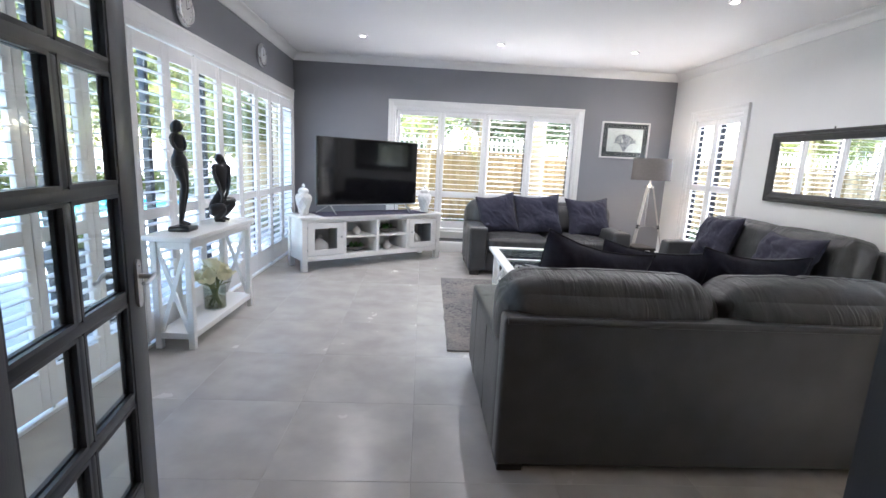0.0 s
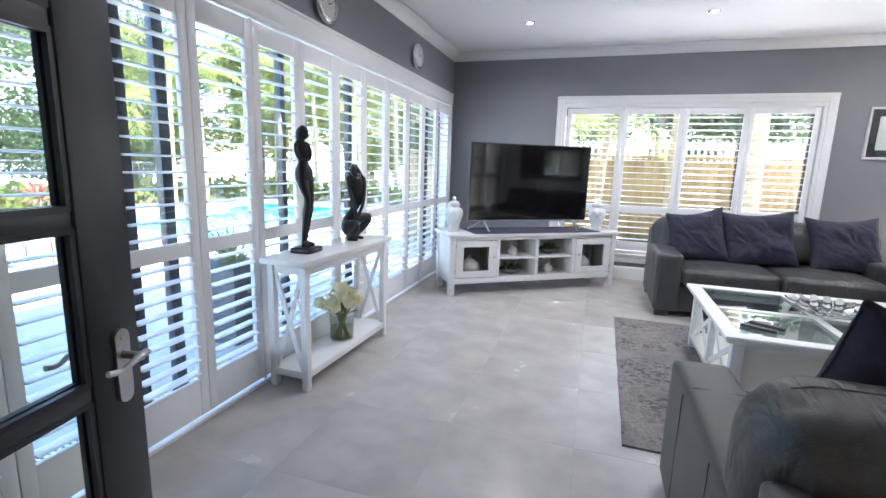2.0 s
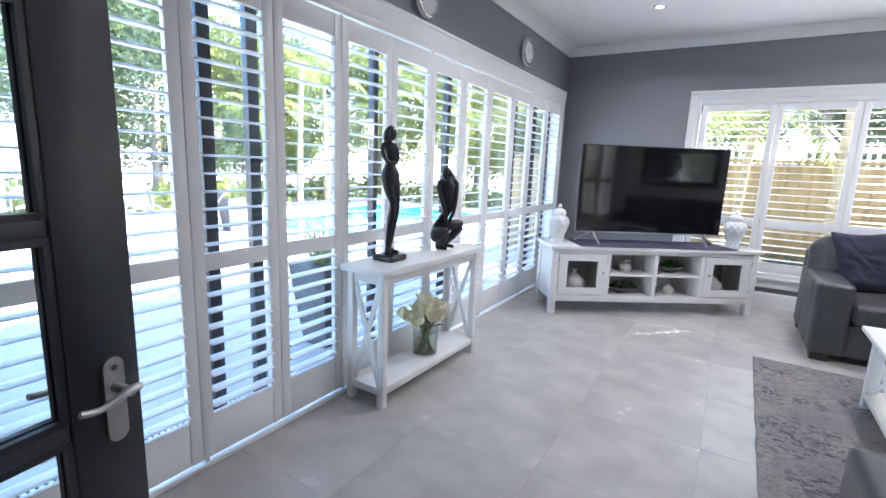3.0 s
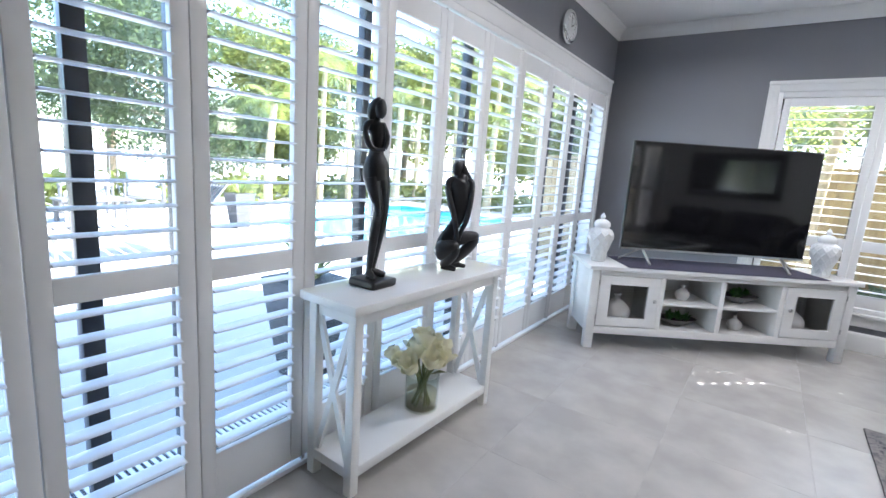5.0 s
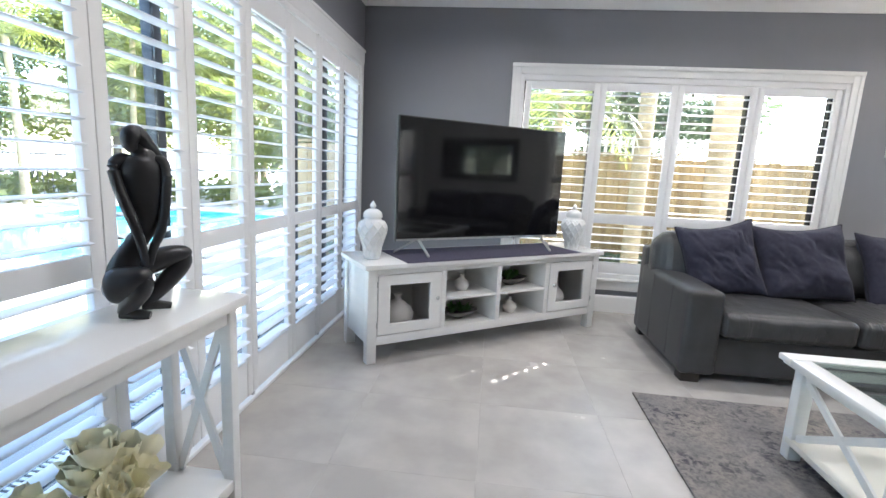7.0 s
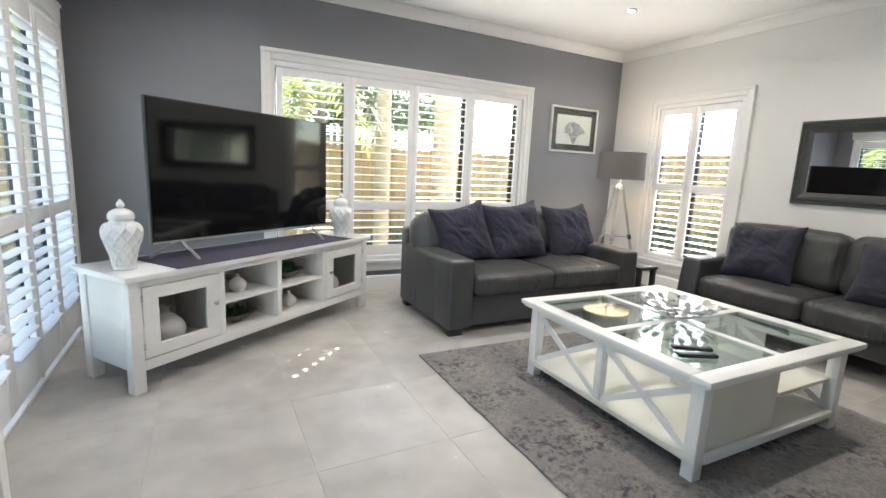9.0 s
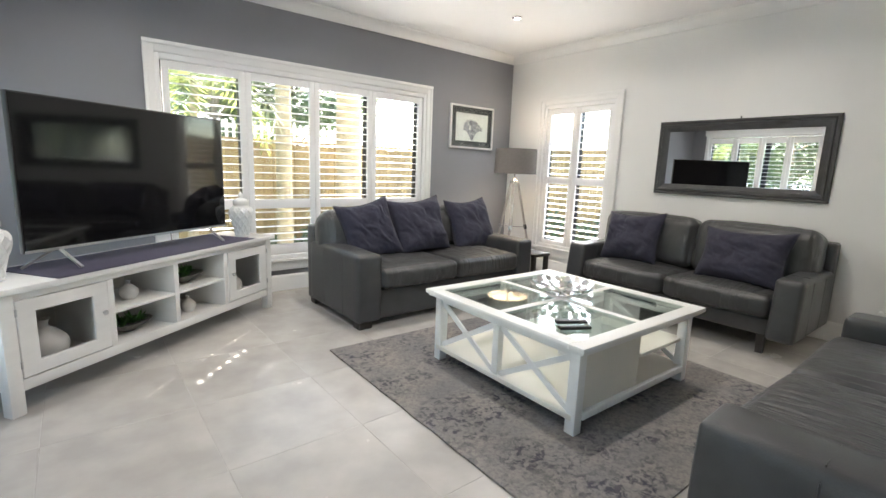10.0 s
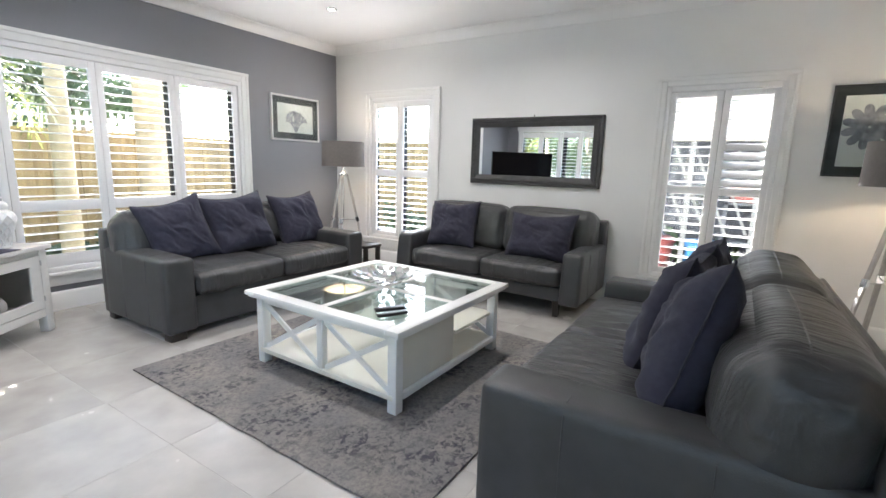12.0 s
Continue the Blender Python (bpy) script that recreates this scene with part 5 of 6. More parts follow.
def coral(e, w, h):
    rnd_ = random.Random(8)
    bm_ = B()

    def grow(p, ang, L, wd, lvl):
        q = p + Vector((math.sin(ang) * L, 0, math.cos(ang) * L))
        s_ = Vector((math.cos(ang), 0, -math.sin(ang))) * wd
        y = Vector((0, -0.0002 * lvl - 0.0002 * rnd_.random(), 0))
        bm_.faces.new([bm_.verts.new(v_ + y) for v_ in (p - s_, p + s_, q + s_ * 0.8, q - s_ * 0.8)])
        if lvl < 4:
            for da in (-0.42, 0.1, 0.45):
                grow(q, ang + da + rnd_.uniform(-0.15, 0.15), L * rnd_.uniform(0.62, 0.85), wd * 0.72, lvl + 1)

    for da in (-0.55, -0.2, 0.15, 0.5):
        grow(Vector((w * 0.5, -0.0132, h * 0.20)), da, 0.086, 0.0125, 1)
    part("coral_drawing", bm_, INKPALE, e, "grey drawing of a branching coral", flat=True)


def shell(e, w, h):
    bm_ = B()
    for k in range(11):
        a = 2 * math.pi * k / 11
        vs_ = []
        for i in range(14):
            t = 2 * math.pi * i / 14
            u, v_ = 0.084 + 0.078 * math.cos(t), 0.024 * math.sin(t) * (1.1 + 0.6 * math.cos(t))
            vs_.append(bm_.verts.new((w / 2 + u * math.cos(a) - v_ * math.sin(a), -0.0132 - 0.0002 * (k % 3), h / 2 + 0.03 + u * math.sin(a) + v_ * math.cos(a))))
        bm_.faces.new(vs_)
    part("flower_drawing", bm_, INKPALE, e, "grey drawing of a round ribbed flower", flat=True)


picture(pose(2.25, YN - 0.001, 1.475), 0.70, 0.51, 0.022, 0.07, "coral drawing in a pale silver frame with charcoal mount", coral, FRAME_SILVER)
picture(pose(XE - 0.001, 1.563, 1.25, 0, 0, -90), 0.46, 0.65, 0.014, 0.06, "flower drawing with a wide charcoal mount on the white wall", shell, MATBOARD)


# ---- clocks, downlights ----
def clock(m, label):
    e = thing("wall_clock", m, label, "clock", "round chrome clocks above the shutters")
    part("case", lathe(B(), smooth_rows([(0.10, 0.0), (0.118, 0.01), (0.122, 0.03), (0.112, 0.048), (0.094, 0.052), (0.088, 0.040)], 4), 40), CHROME, e, "polished round case")
    part("dial", lathe(B(), [(0.089, 0.0405), (0.089, 0.0425)], 36), PRINT, e)
    bm_ = B()
    for k in range(12):
        a = radians(30 * k)
        beam(bm_, (0.068 * math.cos(a), 0.068 * math.sin(a), 0.0435), (0.08 * math.cos(a), 0.08 * math.sin(a), 0.0435), 0.004, 0.001)
    part("hour_marks", bm_, BEZEL, e)
    bm_ = B()
    beam(bm_, (0, 0, 0.046), (0.045, 0.02, 0.046), 0.006, 0.0015), beam(bm_, (0, 0, 0.0485), (-0.01, 0.066, 0.0485), 0.004, 0.0015)
    part("clock_arms", bm_, BEZEL, e)


clock(pose(XW + 0.001, 5.25, 2.335, 90, 0, 90), "round chrome wall clock on the grey wall")
clock(pose(XW + 0.001, 3.60, 2.30, 90, 0, 90), "round chrome wall clock on the grey wall")
dl = None
DOWN = bpy.data.lights.new("downlight_beam", "AREA")
DOWN.shape, DOWN.size, DOWN.energy, DOWN.color, DOWN.spread = "DISK", 0.056, DOWN_W, (1.0, 0.965, 0.92), radians(150)
# The last two are out of view, added on the same grid to brighten the room.
for x, y in ((-1.02, 5.50), (0.553, 5.50), (2.14, 5.50), (2.14, 3.755), (-1.02, 3.755), (0.553, 3.755)):
    if dl is None:
        dl = thing("downlight", pose(x, y, H), "recessed round ceiling downlight with a chrome ring", "downlight", "ceiling downlights")
        part("ring", lathe(B(), [(0.030, -0.003), (0.034, -0.008), (0.046, -0.006), (0.050, -0.0005)], 28), CHROME, dl)
        part("lens", lathe(B(), [(0.029, -0.0085), (0.029, -0.0095)], 24), DOWNLIGHT, dl, "glowing lens")
    else:
        copy_thing(dl, pose(x, y, H))
    new("downlight_beam", DOWN).matrix_basis = pose(x, y, H - 0.012)
# Unseen hall downlights, added for the warm light on the sofa back.
HALL = bpy.data.lights.new("hall_beam", "AREA")
HALL.shape, HALL.size, HALL.energy, HALL.color, HALL.spread = "DISK", 0.056, HALL_W, (1.0, 0.74, 0.48), radians(150)
for x, y in ((-0.85, -0.55), (0.2, -0.55), (-0.85, -1.6), (0.2, -1.6)):
    copy_thing(dl, pose(x, y, H))
    new("hall_beam", HALL).matrix_basis = pose(x, y, H - 0.012)

# ---- open glazed door ----
HINGE = Vector((-1.098, 0.665, 0))
LEAF_W, DH = 0.795, 2.055
dr = thing("door_2", pose(HINGE.x, HINGE.y, 0, 0, 0, 100.2), "charcoal painted glazed door with small panes, standing open", "door")
dr["kind"] = "structure"
TH = 0.02
SW = 0.118
for x in (0.0, LEAF_W - SW):
    part("stile", box(B(), x, x + SW, -TH, TH, 0.012, DH, 0.003), DOORPAINT, dr)
RZ = [0.150, 0.475, 0.820, 1.166, 1.513, 1.862]
part("bottom_rail", box(B(), SW + 0.001, LEAF_W - SW - 0.001, -TH, TH, 0.012, 0.165, 0.003), DOORPAINT, dr)
part("top_rail", box(B(), SW + 0.001, LEAF_W - SW - 0.001, -TH, TH, 1.872, DH, 0.003), DOORPAINT, dr)
for z in RZ[1:-1]:
    part("glazing_bar", box(B(), SW + 0.001, LEAF_W - SW - 0.001, -TH * 0.8, TH * 0.8, z - 0.017, z + 0.017, 0.006), DOORPAINT, dr)
XMS = (LEAF_W / 2,)
for a, b in zip(RZ, RZ[1:]):
    for XM in XMS:
        part("glazing_bar", box(B(), XM - 0.015, XM + 0.015, -TH * 0.8, TH * 0.8, a + 0.018, b - 0.018, 0.006), DOORPAINT, dr)
    for x0, x1 in ((SW + 0.001, XMS[0] - 0.016), (XMS[0] + 0.016, LEAF_W - SW - 0.001)):
        p = part("pane", box(B(), x0, x1, -0.002, 0.002, a + 0.016, b - 0.016), GLASS, dr)
        p.visible_shadow = False
        bd = B()
        for q0, q1 in (((x0, a + 0.02), (x1, a + 0.02)), ((x0, b - 0.02), (x1, b - 0.02)), ((x0 + 0.004, a + 0.02), (x0 + 0.004, b - 0.02)), ((x1 - 0.004, a + 0.02), (x1 - 0.004, b - 0.02))):
            for yy in (-0.010, 0.010):
                beam(bd, (q0[0], yy, q0[1]), (q1[0], yy, q1[1]), 0.012, 0.012)
        part("bead", bd, DOORPAINT, dr)
for s in (-1, 1):
    hx, hz = LEAF_W - 0.050, 0.876
    pl = B()
    bmesh.ops.create_cube(pl, size=1, matrix=Matrix.LocRotScale((hx, s * (TH + 0.004), hz - 0.025), None, (0.036, 0.008, 0.125)))
    for zz in (hz + 0.0375, hz - 0.0875):
        bmesh.ops.create_cone(pl, cap_ends=True, segments=20, radius1=0.018, radius2=0.018, depth=0.0078, matrix=pose(hx, s * (TH + 0.004), zz, 90))
    hd = part("handle", pl, NICKEL, dr, "brushed nickel lever handle on a long plate")
    lv = B()
    rod(lv, (hx, s * (TH + 0.006), hz), (hx, s * (TH + 0.052), hz), 0.009, seg=12)
    loft(lv, smooth_rows([(hx + 0.016, s * (TH + 0.050), hz + 0.004, 0.007, 0.007), (hx - 0.005, s * (TH + 0.053), hz + 0.005, 0.008, 0.008), (hx - 0.030, s * (TH + 0.053), hz - 0.002, 0.0065, 0.006), (hx - 0.055, s * (TH + 0.050), hz - 0.009, 0.006, 0.005), (hx - 0.082, s * (TH + 0.048), hz - 0.004, 0.0065, 0.006)], 4), 10)
    part("lever", lv, NICKEL, hd)
    part("keyhole", rod(B(), (hx, s * (TH + 0.007), hz + 0.036), (hx, s * (TH + 0.0095), hz + 0.036), 0.005, seg=14), CHROME, hd)

# ---- outside ----
GZ = -0.10
PX0, PX1, PY0, PY1 = -10.2, -5.7, 7.1, 13.0
bm = B()
xs, ys = [-400, PX0, PX1, 400], [-400, PY0, PY1, 400]
gv = [[bm.verts.new((x, y, GZ)) for y in ys] for x in xs]
for i in range(3):
    for j in range(3):
        if (i, j) != (1, 1):
            bm.faces.new((gv[i][j], gv[i + 1][j], gv[i + 1][j + 1], gv[i][j + 1]))
tagged(part("ground", bm, PAVING), "pale paved terrace and ground", "", "", "structure")
solid("pool", [(PX0, PX1, PY0, PY1, GZ - 1.3, GZ - 1.2), (PX0 - 0.1, PX0, PY0, PY1, GZ - 1.3, GZ - 0.002), (PX1, PX1 + 0.1, PY0, PY1, GZ - 1.3, GZ - 0.002), (PX0, PX1, PY0 - 0.1, PY0, GZ - 1.3, GZ - 0.002), (PX0, PX1, PY1, PY1 + 0.1, GZ - 1.3, GZ - 0.002)], POOLTILE, "turquoise tiled swimming pool basin")
bm = B()
nw = 24
g = [[bm.verts.new((PX0 + (PX1 - PX0) * i / nw, PY0 + (PY1 - PY0) * j / nw, GZ - 0.07 + 0.006 * noise.noise(Vector((i * 0.8, j * 0.8, 0))))) for j in range(nw + 1)] for i in range(nw + 1)]
for i in range(nw):
    for j in range(nw):
        bm.faces.new((g[i][j], g[i + 1][j], g[i + 1][j + 1], g[i][j + 1]))
tagged(part("water", bm, WATER), "bright turquoise pool water", "", "", "structure")
solid("trim_coping", [(PX1, PX1 + 0.35, PY0 - 0.35, PY1 + 0.35, GZ, GZ + 0.03), (PX0 - 0.35, PX0, PY0 - 0.35, PY1 + 0.35, GZ, GZ + 0.03), (PX0, PX1, PY0 - 0.35, PY0, GZ, GZ + 0.03), (PX0, PX1, PY1, PY1 + 0.35, GZ, GZ + 0.03)], RENDER, "pale stone coping round the pool", bev=0.008)
# drain grate beside the doors
gr = thing("drain_grate", pose(-2.62, 0, GZ), "long dark slotted drain grate in the paving", "drain")
part("channel", box(B(), -0.07, 0.07, 0.9, 6.4, 0.002, 0.006), GRATE, gr)
bm = B()
for k in range(180):
    box(bm, -0.055, 0.055, 0.92 + k * 0.03, 0.935 + k * 0.03, 0.007, 0.014)
tagged(part("slats", bm, WHITEMETAL, gr), "", "", "", "stuff")


def leaf_cloud(bm, c, rad, n, size, rnd, flat=1.0, droop=0.0):
    for _ in range(n):
        while True:
            p = Vector((rnd.uniform(-1, 1), rnd.uniform(-1, 1), rnd.uniform(-1, 1)))
            if p.length <= 1:
                break
        p = p * (0.45 + 0.55 * rnd.random()) if p.length < 0.6 else p
        at = Vector(c) + Vector((p.x * rad, p.y * rad, p.z * rad * flat))
        a, t = rnd.uniform(0, 6.28), rnd.uniform(-0.9, 0.9) - droop
        d = Vector((math.cos(a) * math.cos(t), math.sin(a) * math.cos(t), math.sin(t)))
        s_ = d.orthogonal().normalized() * size * 0.28
        L = size * rnd.uniform(0.7, 1.3)
        bm.faces.new([bm.verts.new(q) for q in (at, at + d * L * 0.5 - s_, at + d * L, at + d * L * 0.5 + s_)])


def tree(x, y, h, rad, seed, label, clumps=17, leaves=1250, size=0.112, material=None):
    rnd_ = random.Random(seed)
    e = thing("tree", pose(x, y, GZ), label, "tree", "trees beyond the terrace")
    bm_ = B()
    spine = [(0, 0, 0, 0.16, 0.16), (0.05, 0.03, h * 0.3, 0.12, 0.12), (0.0, 0.1, h * 0.6, 0.08, 0.08), (0.05, 0.1, h * 0.9, 0.03, 0.03)]
    loft(bm_, smooth_rows(spine, 3), 10)
    crown = B()
    for k in range(clumps):
        a, zz = rnd_.uniform(0, 6.28), rnd_.uniform(0.25, 1.0)
        rr = rad * rnd_.uniform(0.25, 1.0) * (1.15 - 0.5 * zz)
        c = Vector((rr * math.cos(a), rr * math.sin(a), h * zz))
        rod(bm_, (0.02, 0.06, h * zz * 0.7), c, 0.035, 0.01, 6)
        leaf_cloud(crown, c, rad * rnd_.uniform(0.35, 0.55), leaves, size, rnd_, 0.75)
    part("trunk", bm_, BARK, e)
    part("crown", crown, material or LEAF, e)


def palm(x, y, h, r, seed, label, fronds=13, flen=1.5, lean=0.1):
    rnd_ = random.Random(seed)
    e = thing("palm_tree", pose(x, y, GZ), label, "palm tree", "palms by the fence")
    rows = [(lean * (k / 10) ** 2, 0, h * k / 10, r * (1.15 - 0.35 * k / 10) * (1 + 0.05 * (k % 2)), r * (1.15 - 0.35 * k / 10)) for k in range(11)]
    part("trunk", loft(B(), smooth_rows(rows, 3), 14), PALMBARK, e)
    bm_ = B()
    for k in range(fronds):
        a, t0 = 2 * math.pi * k / fronds + rnd_.uniform(-0.2, 0.2), rnd_.uniform(0.1, 1.1)
        pts = [Vector((lean, 0, h))]
        L = flen * rnd_.uniform(0.8, 1.1)
        for i in range(9):
            t = t0 - i * 0.19
            pts.append(pts[-1] + Vector((math.cos(a) * math.cos(t), math.sin(a) * math.cos(t), math.sin(t))) * L / 9)
        for i, (p, q) in enumerate(zip(pts, pts[1:])):
            side = Vector((-math.sin(a), math.cos(a), 0))
            for s_ in (-1, 1):
                for sub in (0, 0.5):
                    b0 = p.lerp(q, sub)
                    tip = b0 + side * s_ * L * 0.24 * math.sin(math.pi * (i + 1.2) / 10.5) + (q - p) * 0.9 - Vector((0, 0, 0.10))
                    w_ = (q - p) * 0.16
                    bm_.faces.new([bm_.verts.new(z_) for z_ in (b0, b0.lerp(tip, 0.5) - w_, tip, b0.lerp(tip, 0.5) + w_)])
    part("fronds", bm_, LEAF2, e, "arching green fronds")


rt = random.Random(20)
TL = "leafy green garden tree behind the pool"
for k, (x, y, h, rad) in enumerate(((-15.5, 4.0, 5.2, 2.3), (-14.6, 8.2, 5.6, 2.5), (-15.0, 12.5, 6.0, 2.6), (-13.6, 17.0, 6.0, 2.7), (-9.8, 19.0, 6.2, 2.8), (-6.0, 20.5, 5.6, 2.6), (-17.0, 0.2, 5.5, 2.5), (-15.5, -3.8, 5.5, 2.6), (-18.5, 8.0, 8.5, 3.2), (-17.5, 15.0, 8.5, 3.2), (-11.5, 23.0, 8.5, 3.3), (-2.6, 19.5, 6.5, 2.8), (-18, 3.0, 8.0, 3.0))):
    if y > 12 and k != 9:
        tree(x, y, h, rad, 40 + k, TL, leaves=900, size=0.19, material=LEAF2)
    else:
        tree(x, y, h, rad, 40 + k, TL, leaves=1150, size=0.135)
for k, (x, y, h, rad) in enumerate(((1.0, 12.4, 3.6, 1.6), (2.7, 12.8, 4.0, 1.6), (-1.4, 12.5, 4.4, 1.8))):
    tree(x, y, h, rad, 70 + k, "dense green tree behind the timber fence", clumps=13, leaves=900, size=0.12)
palm(-11.4, 9.0, 2.6, 0.10, 1, "slim palm with arching fronds beyond the pool", lean=0.3)
palm(-11.0, 13.6, 3.2, 0.12, 2, "slim palm with arching fronds beyond the pool", flen=1.8)
palm(-8.0, 14.6, 2.8, 0.11, 3, "slim palm with arching fronds beyond the pool", flen=1.7)
for k, (x, y, h) in enumerate(((-12.2, 11.4, 4.2), (-11.9, 12.3, 3.8), (-11.2, 14.9, 4.4), (-10.0, 15.6, 3.9), (-8.9, 16.2, 4.5), (-7.2, 16.4, 4.0), (-5.6, 16.8, 4.3))):
    palm(x, y, h, 0.085, 10 + k, "slim pale-trunked palm beyond the pool", flen=1.7, lean=0.15 * (-1) ** k)
palm(0.72, 7.85, 5.4, 0.085, 4, "slender pale palm by the timber fence", lean=0.05, flen=1.4)
palm(1.66, 8.0, 5.8, 0.15, 5, "stout pale palm trunk by the timber fence", lean=-0.05, flen=1.5)
palm(-0.25, 8.1, 2.2, 0.05, 6, "young palm with yellow-green fronds by the fence", flen=1.3)

# low planting round the pool
bm = B()
for k in range(46):
    leaf_cloud(bm, (-12.6 + rt.uniform(-0.9, 0.6), -2 + k * 0.42, GZ + 0.35), 0.5, 60, 0.26, rt, 0.75)
for k in range(26):
    leaf_cloud(bm, (-11.5 + k * 0.42, 15.2 + rt.uniform(-0.5, 0.5), GZ + 0.35), 0.5, 60, 0.26, rt, 0.75)
tagged(part("shrubs", bm, LEAF2), "low bright green garden planting", "plants", "", "stuff")

# pool fence
pf = thing("pool_fence", pose(-12.9, 0, GZ), "dark slatted metal pool fence", "fence")
bm = B()
for k in range(118):
    box(bm, -0.008, 0.008, -2 + k * 0.14, -1.984 + k * 0.14, 0.08, 1.2)
tagged(part("pickets", bm, LOUNGER, pf), "", "", "", "stuff")
for z in (0.08, 1.17):
    part("rail", box(B(), -0.02, 0.02, -2, 14.6, z, z + 0.04), LOUNGER, pf)

# north timber fence: separate palings
fn = thing("timber_fence", pose(0, 8.6, GZ), "weathered timber paling fence", "fence")
p0 = None
for k in range(64):
    at = pose(-3.6 + k * 0.148, 0.012 * (k % 2), 0.02 * rt.random(), 0, 0, 0)
    if p0 is None:
        p0 = part("paling", box(B(), 0, 0.152, -0.009, 0.009, 0, 1.56, 0.003), FENCEWOOD, fn, at=at)
    else:
        again(p0, at)
for z in (0.35, 1.25):
    part("rail", box(B(), -3.6, 5.9, 0.024, 0.07, z, z + 0.09), FENCEWOOD, fn)
part("capping", box(B(), -3.62, 5.92, -0.03, 0.05, 1.585, 1.62, 0.003), FENCEWOOD, fn)
ne = thing("picket_screen", pose(0, 9.6, GZ), "white picket screen beyond the timber fence", "fence")
bm = B()
for k in range(90):
    box(bm, -3 + k * 0.1, -2.96 + k * 0.1, -0.008, 0.008, 0.0, 1.92)
tagged(part("pickets", bm, WHITEMETAL, ne), "", "", "", "stuff")
for z in (0.5, 1.8):
    part("rail", box(B(), -3, 6, 0.009, 0.04, z, z + 0.05), WHITEMETAL, ne)
bm = B()
for k in range(30):
    leaf_cloud(bm, (-2.8 + k * 0.28, 8.2 + rt.uniform(-0.12, 0.12), GZ + 0.18), 0.26, 45, 0.2, rt, 0.8)
tagged(part("ferns", bm, LEAF), "low green planting along the timber fence", "plants", "", "stuff")

# east side: neighbour's wall and planting
solid("boundary_wall", [(6.4, 6.46, -3, 12, GZ, 1.62), (6.36, 6.5, -3, 12, 1.621, 1.66)] + [(6.375, 6.399, -3 + 0.16 * k, -2.85 + 0.16 * k, GZ, 1.6) for k in range(93)], FENCEWOOD, "weathered timber boundary fence")
bm = B()
for k in range(22):
    leaf_cloud(bm, (6.0 + rt.uniform(-0.12, 0.12), 1.6 + k * 0.30, GZ + 0.25), 0.28, 45, 0.16, rt, 1.1)
tagged(part("hedge", bm, LEAF), "low green planting along the boundary fence", "plants", "", "stuff")
tree(7.6, 3.4, 3.4, 1.3, 90, "small leafy tree behind the boundary fence", clumps=9, leaves=300, size=0.13)


# covered store on the east side
gs = thing("garden_store", pose(5.3, 0.4, GZ), "open garden store with a cream fascia and dark slatted front", "shed")
part("fascia", box(B(), -0.05, 0.0, 0.0, 2.9, 1.72, 2.5, 0.005), mat("cream_cladding", (0.24, 0.205, 0.165), 0.7, vary=0.15, vscale=3), gs, "cream fascia board")
part("roof", box(B(), -0.25, 1.1, -0.1, 3.0, 2.5, 2.56, 0.005), WHITEMETAL, gs)
part("back_wall", box(B(), 0.95, 1.0, 0.0, 2.9, 0.0, 2.49), POT, gs)
for y in (0.0, 0.72, 1.44, 2.16, 2.84):
    part("post", box(B(), -0.03, 0.03, y, y + 0.06, 0.0, 1.719, 0.003), STONEBOWL, gs)
for k in range(6):
    part("lattice_slat", beam(B(), (0.05, 1.3 + k * 0.22, 0.6), (0.05, 1.75 + k * 0.22, 1.7), 0.02, 0.03), STONEBOWL, gs)
RED, BLUE = mat("red_plastic", (0.22, 0.05, 0.04), 0.4, vary=0.15), mat("blue_plastic", (0.04, 0.15, 0.32), 0.4, vary=0.15)


def tub(m, material, label):
    e = thing("storage_tub", m, label, "tub", "coloured tubs in the garden store")
    part("tub", lathe(B(), [(0.19, 0.0), (0.20, 0.01), (0.25, 0.42), (0.27, 0.43), (0.27, 0.45), (0.24, 0.45), (0.19, 0.02)], 24), material, e)
    part("lid", lathe(B(), [(0.265, 0.452), (0.27, 0.47), (0.22, 0.49), (0.05, 0.495)], 24), material, e)


tub(pose(5.45, 2.35, GZ), BLUE, "blue plastic storage tub with a lid")
tub(pose(5.55, 2.95, GZ), RED, "red plastic storage tub with a lid")
sh_ = thing("shelf_rack", pose(5.75, 0.9, GZ), "grey outdoor rack with red crates on it", "rack")
for z in (0.45, 0.95):
    part("shelf", box(B(), 0, 0.35, 0, 1.3, z, z + 0.03), LOUNGER, sh_)
for y in (0.0, 1.26):
    part("upright", box(B(), 0, 0.35, y, y + 0.04, 0, 1.3), LOUNGER, sh_)
for k, (y, c_) in enumerate(((0.12, RED), (0.55, WHITEMETAL), (0.92, RED))):
    cr = part("crate", box(B(), 5.78, 6.05, 0.9 + y, 1.22 + y, GZ + 0.981, GZ + 1.2, 0.01), c_)
    tagged(cr, "small plastic crate on the outdoor rack", "crate", "crates on the rack")

